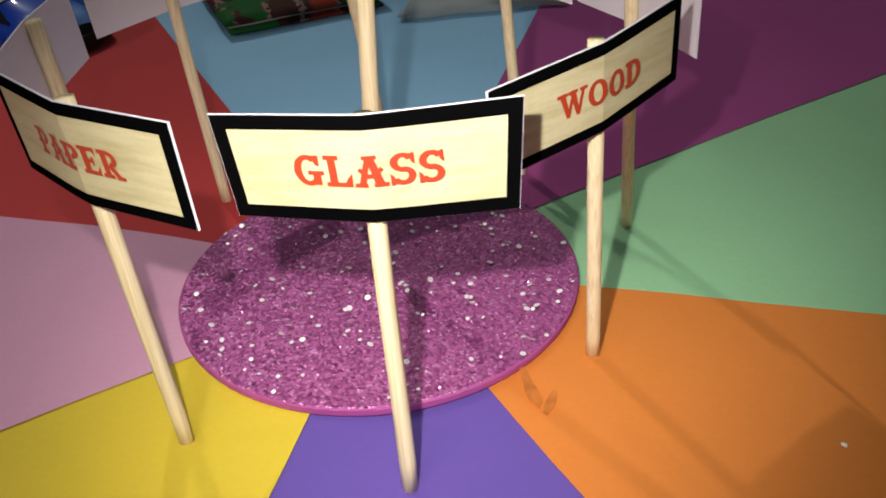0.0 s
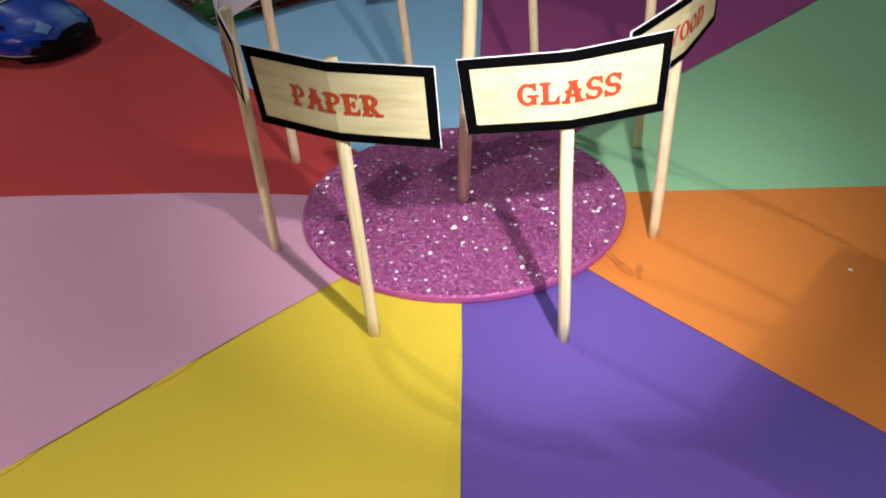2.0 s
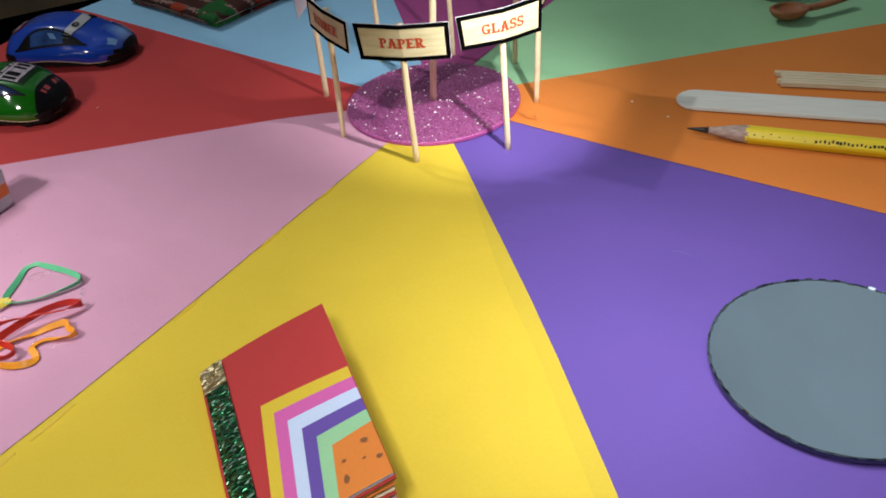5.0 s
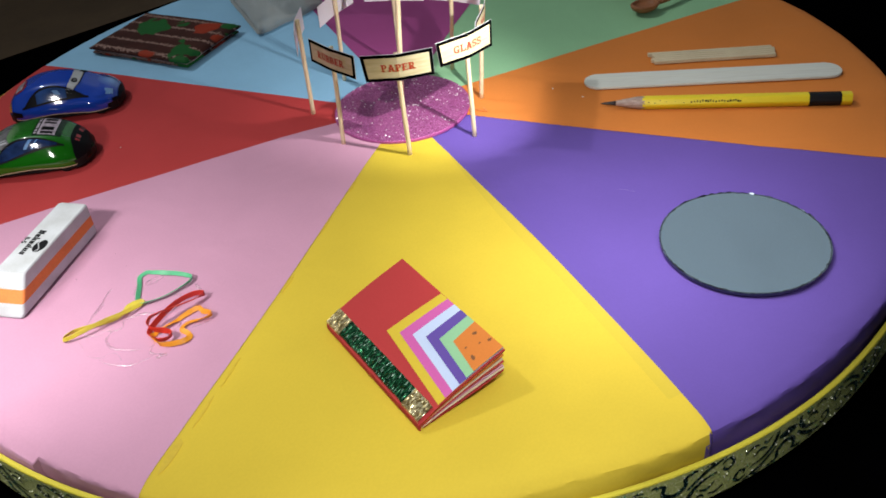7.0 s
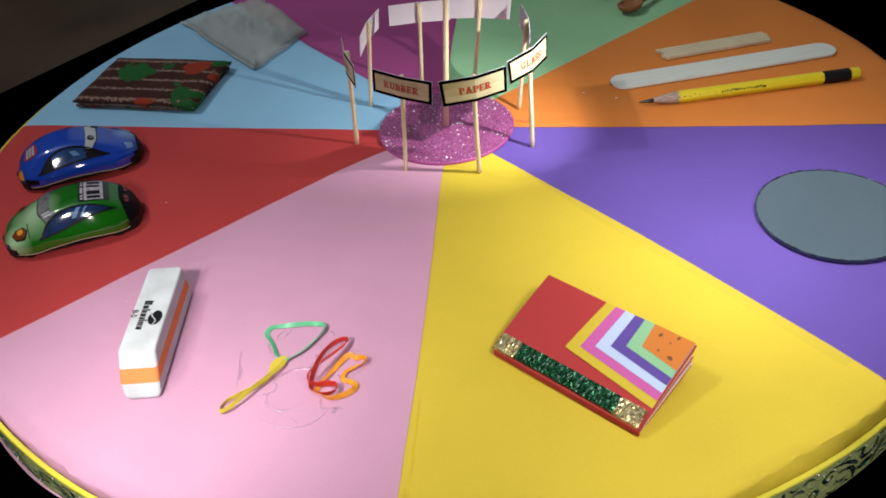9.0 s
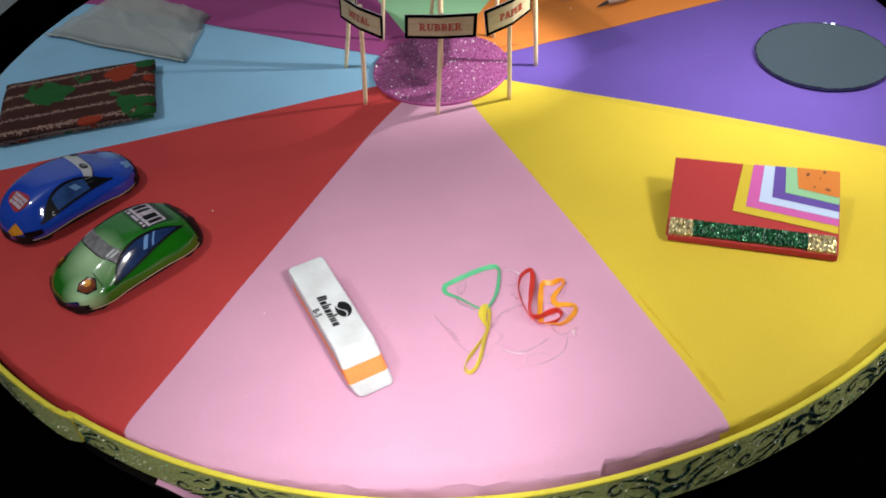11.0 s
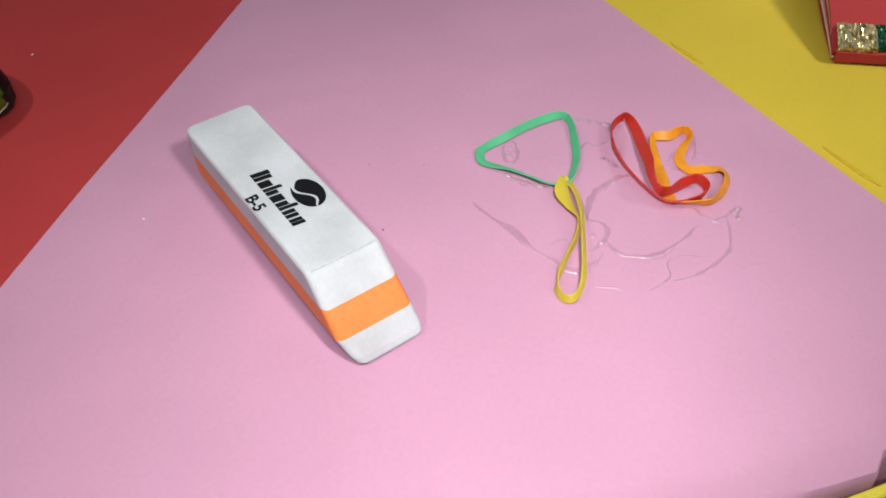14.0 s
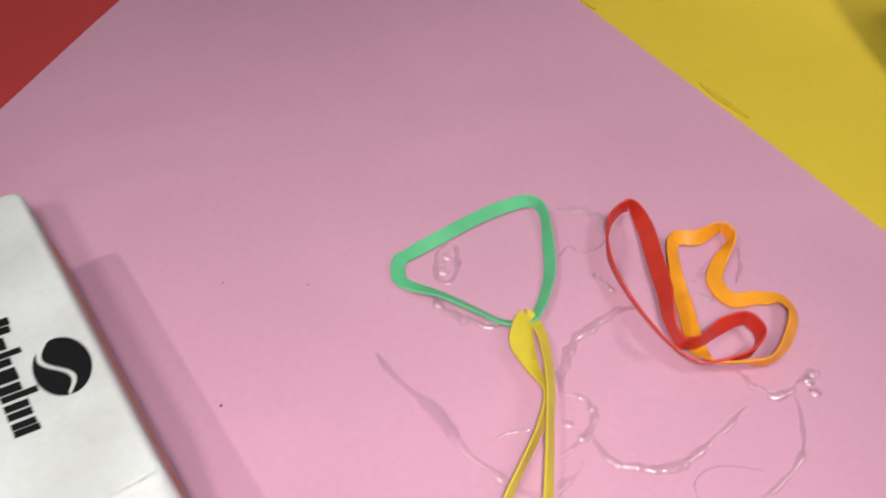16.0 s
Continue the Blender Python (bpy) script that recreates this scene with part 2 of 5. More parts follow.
def sweep(points, section, closed=False, twist=None, tall=None):
    """A bar along points; section: (across, up) pairs; twist: turn of the section at each point; tall: its stretch upwards."""
    bm, rows, n = bmesh.new(), [], len(points)
    for i, p in enumerate(points):
        ahead = (points[(i + 1) % n] - points[i - 1]) if closed else (points[min(i + 1, n - 1)] - points[max(i - 1, 0)])
        ahead.normalize()
        side = ahead.cross(Vector((0, 0, 1)))
        side = side.normalized() if side.length > 1e-6 else Vector((1, 0, 0))
        up = side.cross(ahead)
        a = twist[i] if twist else 0.0
        side, up = side * math.cos(a) + up * math.sin(a), up * math.cos(a) - side * math.sin(a)
        s = tall[i] if tall else 1.0
        rows.append([p + side * x + up * (y * s) for x, y in section])
    vs = quads(bm, rows, closed_u=closed, closed_v=True)
    if not closed:
        bm.faces.new(vs[0][::-1])
        bm.faces.new(vs[-1])
    return outward(bm)


def ring(r, n=8):
    return [(r * math.cos(2 * math.pi * k / n), r * math.sin(2 * math.pi * k / n)) for k in range(n)]


def letters(body, height, bold=0.0):
    """The outline of words in the built-in font, as a mesh in x and y, centred; height: of the capitals."""
    data = bpy.data.curves.new("words", "FONT")
    data.body, data.size, data.align_x, data.align_y = body, height / 0.69, "CENTER", "CENTER"
    data.offset, data.fill_mode = bold, "BOTH"
    ob = new("words", data)
    dg = bpy.context.evaluated_depsgraph_get()
    me = bpy.data.meshes.new_from_object(ob.evaluated_get(dg))
    bpy.data.objects.remove(ob)
    bpy.data.curves.remove(data)
    bm = bmesh.new()
    bm.from_mesh(me)
    bpy.data.meshes.remove(me)
    if bm.verts:
        xs, ys = [v.co.x for v in bm.verts], [v.co.y for v in bm.verts]
        for v in bm.verts:
            v.co.x -= (min(xs) + max(xs)) / 2
            v.co.y -= (min(ys) + max(ys)) / 2
    return bm


def smooth_step(a, b, x):
    x = min(max((x - a) / (b - a), 0.0), 1.0)
    return x * x * (3 - 2 * x)


def turn2(x, y, a):
    return x * math.cos(a) - y * math.sin(a), x * math.sin(a) + y * math.cos(a)


# ---- the room and the table ----
TABLE_Z = -0.046


def slab(name, size, at, material, label, category):
    return tagged(part(name, box(*size, at=at), material), label, category, kind="structure")


slab("floor", (3.82, 5.6, 0.1), (-0.39, 0.5, -0.85), BROWN_FLOOR, "dark brown floor round the table", "floor")
slab("ceiling", (3.82, 5.6, 0.1), (-0.39, 0.5, 2.45), CEILING_GREY, "plain grey plastered ceiling", "ceiling")
# east wall pale and near to brighten the mirror; others darkened to cut bounce
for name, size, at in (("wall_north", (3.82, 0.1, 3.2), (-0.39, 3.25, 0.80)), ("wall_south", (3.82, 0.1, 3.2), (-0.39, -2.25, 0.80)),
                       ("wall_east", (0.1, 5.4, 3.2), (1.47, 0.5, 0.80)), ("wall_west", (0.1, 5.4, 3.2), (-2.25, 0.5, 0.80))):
    slab(name, size, at, PLASTER if name == "wall_east" else BOUNCE_CUT_PLASTER, "pale blue wall set close to brighten the mirror" if name == "wall_east" else "unseen wall darkened to cut bounced light", "wall")

table = thing("table", "wide table under a plain black cloth", "table", pose(0.20, -0.175, 0))
bm = bmesh.new()
nx, ny = 60, 40
quads(bm, [[(-1.1 + 2.2 * i / nx, -0.575 + 1.15 * j / ny, TABLE_Z + 0.0006 * noise.noise(Vector((i * 0.3, j * 0.3, 4)))) for i in range(nx + 1)] for j in range(ny + 1)])
part("table_cloth", outward(bm), CLOTH_BLACK, table, "black matt cloth", True)
part("tabletop", box(2.2, 1.15, 0.03, 0.003, (0, 0, TABLE_Z - 0.018)), BOARD, table)
for sx in (-1.0, 1.0):
    for sy in (-0.48, 0.48):
        part("leg", box(0.06, 0.06, 0.721, 0.003, (sx, sy, -0.4395)), BOARD, table)

# ---- the display wheel ----
R = 0.2850
wheel = thing("display_wheel", "round cardboard wheel covered in eight coloured paper wedges", "craft wheel")
part("board", lathe([(R - 0.006, TABLE_Z + 0.001), (R - 0.003, TABLE_Z + 0.002), (R - 0.003, -0.004), (R - 0.005, -0.0025)], 96), BOARD, wheel)
# the cut edges: their direction in degrees at some distances from the middle
EDGE_R = (0.03, 0.042, 0.07, 0.1, 0.17, 0.25, 0.29)
EDGES = [(-143.2, -144.3, -145.4, -145.3, -145.5, -146.0, -146.2), (-101.8, -101.7, -101.5, -101.5, -101.7, -102.4, -102.8), (-55.8, -57.0, -58.4, -58.5, -58.5, -58.3, -58.1),
         (-4.0, -6.0, -8.4, -9.8, -11.0, -11.5, -11.7), (39.6, 38.8, 37.0, 36.2, 34.8, 35.0, 35.4), (72.0, 73.4, 74.9, 75.5, 76.1, 76.4, 76.5), (124.9, 123.2, 121.6, 120.9, 120.2, 119.9, 119.8),
         (157.0, 158.1, 160.2, 162.4, 164.5, 165.5, 165.7), (216.8, 215.7, 214.6, 214.7, 214.5, 214.0, 213.8)]
WEDGES = [(YELLOW, "yellow paper wedge", 1), (PURPLE, "purple paper wedge", 0), (ORANGE, "orange paper wedge", 1), (GREEN, "light green paper wedge", 0),
          (MAGENTA, "magenta paper wedge", 1), (BLUE, "light blue paper wedge", 0), (RED, "red paper wedge", 1), (PINK, "pink paper wedge", 2)]


def rim_fold(a):
    """Where the paper turns down at the rim: the radius of its edge, how far out the side ends, and the side's crumple."""
    b = a % 360
    n1, n2 = noise.noise(Vector((b * 0.16, 3.0, 0))), noise.noise(Vector((b * 0.9, 8.0, 0)))
    edge, foot = 0.2836 + 0.0008 * n1, 0.2846
    keys = ((166.0, 0.2849, 0.2852), (172, 0.2850, 0.2853), (180, 0.2843, 0.2853), (184.6, 0.2837, 0.2853), (185.4, 0.2849, 0.2852), (190, 0.2841, 0.2853), (193.4, 0.2831, 0.2853),
            (194.6, 0.2848, 0.2851), (196.2, 0.2837, 0.2853), (203.0, 0.2851, 0.2854), (203.5, 0.2852, 0.2855), (203.6, 0.2829, 0.2834), (206, 0.2835, 0.2838), (213.8, 0.2843, 0.2846),
            (214, 0.2845, 0.2848), (226, 0.2841, 0.2852), (236, 0.2829, 0.2853), (238, 0.2845, 0.2852), (246.5, 0.2823, 0.2853), (251, 0.2839, 0.2852), (257.1, 0.2852, 0.2855), (257.3, 0.2837, 0.2840), (275, 0.2841, 0.2844), (300, 0.2843, 0.2846))
    if keys[0][0] <= b <= keys[-1][0]:
        at, es, fs = zip(*keys)
        edge, foot = float(np.interp(b, at, es)) + 0.0003 * n1, float(np.interp(b, at, fs))
    return edge, foot, n2


def rim_sag(a, r):
    """How far the sheet bends down towards the rim where it is pulled over it."""
    b = a % 360
    amount = float(np.interp(b, (120, 150, 167, 174, 203.4, 203.6, 213, 216, 240, 255, 257.2, 257.4, 300, 330), (0.3, 0.3, 0.2, 1.0, 1.0, 0.3, 0.3, 0.5, 0.9, 0.5, 0.05, 0.5, 0.5, 0.3)))
    return 0.0036 * amount * smooth_step(0.2735, 0.2850, r)


for k, (mat, label, level) in enumerate(WEDGES):
    lift = 0.00032 * level - 0.0006
    n = 110
    before, after = WEDGES[k - 1][2], WEDGES[(k + 1) % 8][2]
    rows = []
    flat = [0.03, 0.036, 0.042, 0.052, 0.06, 0.075, 0.09, 0.12, 0.15, 0.18, 0.205, 0.225, 0.242, 0.255, 0.264, 0.271, 0.2765, 0.2795]

    def bearing(f, r):
        """The direction of a point of the wedge: f from 0 at its first edge to 1 at its last."""
        a0, a1 = float(np.interp(r, EDGE_R, EDGES[k])), float(np.interp(r, EDGE_R, EDGES[k + 1]))
        if before > level:
            a0 -= 0.7
        if after > level:
            a1 += 0.7
        wander = 0.02 / max(r, 0.06) * noise.noise(Vector((r * 45, k * 7.0 + round(f), 0))) * (1 if f in (0, 1) else 0)
        return a0 + (a1 - a0) * f + wander

    for i in range(n + 1):
        f = i / n
        row = []
        for r in flat:
            q = radians(bearing(f, r))
            x, y = r * math.cos(q), r * math.sin(q)
            z = lift + 0.00045 * noise.noise(Vector((x * 24, y * 24, 2.0))) + 0.00012 * noise.noise(Vector((x * 90, y * 90, 5.0))) - rim_sag(bearing(f, r), r)
            row.append((x, y, z))
        a = bearing(f, 0.285)
        edge, foot, crumple = rim_fold(a)
        q = radians(a)
        c, s = math.cos(q), math.sin(q)
        low = -0.0105
        for r, z in ((edge - 0.0018, -0.0003), (edge - 0.0006, -0.0009), (edge, -0.0019), (edge + 0.3 * (foot - edge), -0.0032), (edge + 0.75 * (foot - edge), -0.0052 + 0.0005 * crumple),
                     (foot, -0.0085), (foot - 0.0004, low - 0.006), (0.2832, -0.0240)):
            r += 0.00045 * noise.noise(Vector((a * 0.7, z * 300, 1.0))) * (1 if z < -0.001 else 0.3)
            row.append((r * c, r * s, z + lift - rim_sag(a, edge)))
        rows.append(row)
    bm = bmesh.new()
    quads(bm, rows)
    sheet = part("wedge", outward(bm), mat, wheel, label, True)
    sheet.data.set_sharp_from_angle(angle=radians(32))

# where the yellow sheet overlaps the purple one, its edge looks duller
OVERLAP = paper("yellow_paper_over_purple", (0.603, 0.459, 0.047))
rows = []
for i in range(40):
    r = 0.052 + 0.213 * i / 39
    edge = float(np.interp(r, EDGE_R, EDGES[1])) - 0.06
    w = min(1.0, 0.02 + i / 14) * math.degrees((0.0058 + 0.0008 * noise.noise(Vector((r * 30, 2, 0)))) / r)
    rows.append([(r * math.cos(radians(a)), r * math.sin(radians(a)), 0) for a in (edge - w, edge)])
bm = bmesh.new()
quads(bm, [[(x, y, 0.00032 - 0.0006 + 0.00045 * noise.noise(Vector((x * 24, y * 24, 2.0))) + 0.00012 * noise.noise(Vector((x * 90, y * 90, 5.0))) + 0.00009) for x, y, _ in row] for row in rows])
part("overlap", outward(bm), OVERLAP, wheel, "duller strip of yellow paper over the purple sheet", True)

# a strip of the pink paper hangs out below the trim
bm = bmesh.new()
quads(bm, [[((0.2858 + 0.0030 * d) * math.cos(radians(a)), (0.2858 + 0.0030 * d) * math.sin(radians(a)),
             -0.0225 - 0.0070 * d * max(0.25, min(1, (a - 168) / 4, (184 - a) / 6)) - 0.0006 * noise.noise(Vector((a * 0.4, d, 0)))) for d in (0, 0.5, 1)]
            for a in [168 + 16 * i / 30 for i in range(31)]])
part("paper_edge", bm, PINK, wheel, "pink paper edge below the trim", True)

# the trim: yellow foam with a glittering outer face
T1 = 0.0


def trim_z(a):
    """How far the strip rides up and down along the rim."""
    a = (a - 33) % 360 + 33
    return float(np.interp(a, (33, 90, 159, 161, 178, 187, 199, 210, 220, 245, 262, 270, 330, 393),
                           (-0.010, -0.007, -0.0035, -0.0005, -0.005, -0.0072, -0.0082, -0.0068, -0.0072, -0.0095, -0.0145, -0.016, -0.013, -0.010)))


def trim_depth(a):
    """The strip's height along the rim, as a share of its full height."""
    return float(np.interp((a - 33) % 360 + 33, (33, 158, 161, 172, 187, 212, 225, 262, 393), (1.0, 0.95, 0.74, 0.86, 1.0, 1.15, 1.15, 1.05, 1.0)))


trim = None
for first, last, push in ((160.0, 160.0 + 233.0, 0.0), (33.0, 161.0, 0.0009)):
    rows, face = [], []
    n = int((last - first) / 1.25)
    for i in range(n + 1):
        a = first + (last - first) * i / n
        c, s, dz, T0 = math.cos(radians(a)), math.sin(radians(a)), trim_z(a), -0.0212 * trim_depth(a)
        ri, ro = 0.2858 + push, 0.2880 + push
        rows.append([(ri * c, ri * s, T0 + dz), (ro * c, ro * s, T0 + dz), (ro * c, ro * s, T1 - 0.0004 + dz), ((ro - 0.0004) * c, (ro - 0.0004) * s, T1 + dz),
                     ((ri + 0.0003) * c, (ri + 0.0003) * s, T1 + dz), (ri * c, ri * s, T1 - 0.0003 + dz)])
        face.append([((ro + 0.00025) * c, (ro + 0.00025) * s, z + dz) for z in (T0, T1 - 0.0005)])
    bm = bmesh.new()
    vs = quads(bm, rows, closed_v=True)
    bm.faces.new(vs[0])
    bm.faces.new(vs[-1][::-1])
    strip = part("trim_strip", outward(bm), FOAM_YELLOW, wheel, "yellow foam strip with a gold glitter face")
    bm = bmesh.new()
    quads(bm, face)
    part("glitter_face", outward(bm), GLITTER_GOLD, strip, "gold glitter face", True)
    trim = trim or strip


def stroke(bm, pts, widths, radius, lift):
    """A tapering painted line on the outside of the trim; points in mm along and up."""
    run = curve_through([(x, y, 0) for x, y in pts], 5)
    ws = np.interp(np.linspace(0, len(widths) - 1, len(run)), range(len(widths)), widths)
    rows = []
    for i, p in enumerate(run):
        d = run[min(i + 1, len(run) - 1)] - run[max(i - 1, 0)]
        side = Vector((-d.y, d.x, 0)).normalized() * (ws[i] * 0.80)
        row = []
        for q in (p - side, p + side):
            a, z = q.x / 1000 / radius, q.y / 1000
            row.append(((radius + lift) * math.cos(a), (radius + lift) * math.sin(a), z))
        rows.append(row)
    quads(bm, rows)


ORNAMENT = [([(23, 9.0), (14, 6.2), (6.2, 0)], [0.4, 1.2, 0.9]), ([(19, 3), (12, 1.2), (7.4, -3.6), (6.4, -9)], [0.3, 1.1, 1.5, 0.9]),
            ([(11.5, -3.2), (15, -4.8), (18.4, -2)], [0.3, 1.1, 0.3]), ([(7.0, 9.0), (4.6, 7.4), (4.9, 3.6), (2.2, 0.8), (0, 0.5)], [0.5, 1.3, 1.2, 1.6, 1.4]),
            ([(10, 8.6), (8.2, 9.2), (7.0, 7.6)], [0.3, 0.9, 0.3]), ([(16, -7.6), (19.5, -8.6), (23, -6.6)], [0.3, 0.8, 0.3]),
            ([(21, 5.6), (24.5, 7.4), (27, 4.6), (25.2, 1.4), (22.4, 2.4), (22.8, 4.4)], [0.3, 0.8, 1.0, 0.9, 0.7, 0.3]), ([(13, 8.4), (16.2, 9.2), (18, 7.4)], [0.2, 0.7, 0.3]), ([(9.6, -8.8), (12, -6.6), (14.2, -8.2)], [0.3, 0.9, 0.3])]


def ornament_mesh(flip):
    bm, rad = bmesh.new(), 0.28825
    for pts, ws in ORNAMENT:
        for sx in (1, -1):
            stroke(bm, [(sx * x, y * flip) for x, y in pts], ws, rad, 0.0003)
    stroke(bm, [(-5.2, -4.4 * flip), (0, -4.6 * flip), (5.2, -4.4 * flip)], [1.0, 3.4, 1.0], rad, 0.0003)
    bmesh.ops.recalc_face_normals(bm, faces=bm.faces[:])
    me = bpy.data.meshes.new("ornament")
    bm.to_mesh(me)
    bm.free()
    me.materials.append(GLITTER_TEAL)
    return me


scrolls = [ornament_mesh(1), ornament_mesh(-1)]
for k in range(32):
    a = 175.9 + k * 11.1
    ob = new("ornament", scrolls[(k + 1) % 2])
    ob.parent = trim
    push = 1.0032 if 33 < a % 360 < 160 else 1.0
    deep = trim_depth(a)
    ob.matrix_local = Matrix.Diagonal((push, push, 1, 1)) @ pose(0, 0, -0.0106 * deep + trim_z(a), 0, 0, a) @ Matrix.Diagonal((1, 1, deep * 0.97, 1))

# single bright flakes on the trim
rng = random.Random(8)
for count, mat, label in ((1500, FLAKE_SILVER, "scattered silver flakes"), (900, FLAKE_GREEN, "scattered green flakes")):
    bm = bmesh.new()
    for k in range(count):
        a, s = rng.uniform(120, 320), rng.uniform(0.00016, 0.00046)
        z = rng.uniform(-0.95, -0.04) * 0.0212 * trim_depth(a) + trim_z(a)
        m = pose(0, 0, 0, 0, 0, a) @ pose(0.2886 + (0.0009 if a < 160 else 0), 0, z) @ pose(0, 0, 0, rng.gauss(0, 32), 90 + rng.gauss(0, 32), 0)
        bm.faces.new([bm.verts.new(m @ Vector((s * math.cos(q), s * math.sin(q), 0))) for q in (0.0, 1.05, 2.09, 3.14, 4.19, 5.24)])
    tagged(part("glitter_layer", bm, mat, trim), label, kind="stuff")

# the glittering disc in the middle
disc = part("centre_disc", lathe([(0.0402, -0.0006), (0.0407, 0.0002), (0.0407, 0.0013), (0.0404, 0.0015)], 72), FOAM_PINK, wheel, "pink foam disc")
part("glitter_face", lathe([(0.0404, 0.0015), (0.0402, 0.0017)], 72), GLITTER_PINK, disc, "pink glitter face")
rng = random.Random(5)
# the larger flakes are near-white: their sparkle is put into the colour
for count, sizes, spread, mat, label in ((2200, (0.00013, 0.00022), 30, FLAKE_PINK, "fine pink glitter flakes"), (700, (0.00014, 0.00028), 34, FLAKE_ROSE, "small bright pink glitter flakes"),
                                         (170, (0.00032, 0.00070), 14, FLAKE, "larger glitter flakes whitened as glints")):
    bm = bmesh.new()
    for k in range(count):
        r, a, s = 0.0400 * math.sqrt(rng.random()), rng.uniform(0, 2 * math.pi), rng.uniform(*sizes)
        m = pose(r * math.cos(a), r * math.sin(a), 0.0018 + s * 0.5, rng.gauss(0, spread), rng.gauss(0, spread), rng.uniform(0, 360))
        bm.faces.new([bm.verts.new(m @ Vector((s * math.cos(q), s * math.sin(q), 0))) for q in (0.0, 1.05, 2.09, 3.14, 4.19, 5.24)])
    tagged(part("glitter_layer", bm, mat, disc), label, kind="stuff")

# ---- the signs round the middle ----
def block(x0, y0, x1, y1):
    return [(x0, y0), (x1, y0), (x1, y1), (x0, y1)]


def bow(cx, cy, rx, ry, tx, ty, a0, a1, n=14):
    """A curved stroke: part of a ring, thicker at the sides than above and below."""
    out = []
    for k in range(n):
        p, q = radians(a0 + (a1 - a0) * k / n), radians(a0 + (a1 - a0) * (k + 1) / n)
        out.append([(cx + rx * math.cos(p), cy + ry * math.sin(p)), (cx + rx * math.cos(q), cy + ry * math.sin(q)),
                    (cx + (rx - tx) * math.cos(q), cy + (ry - ty) * math.sin(q)), (cx + (rx - tx) * math.cos(p), cy + (ry - ty) * math.sin(p))])
    return out


def spur(x, y, r=0.10):
    return [(x - r, y), (x, y - r), (x + r, y), (x, y + r)]


STEM = [block(0.12, 0, 0.39, 1), block(0, 0, 0.53, 0.14), block(0, 0.86, 0.50, 1)]
EYE = bow(0.46, 0.71, 0.40, 0.29, 0.24, 0.14, -90, 90)
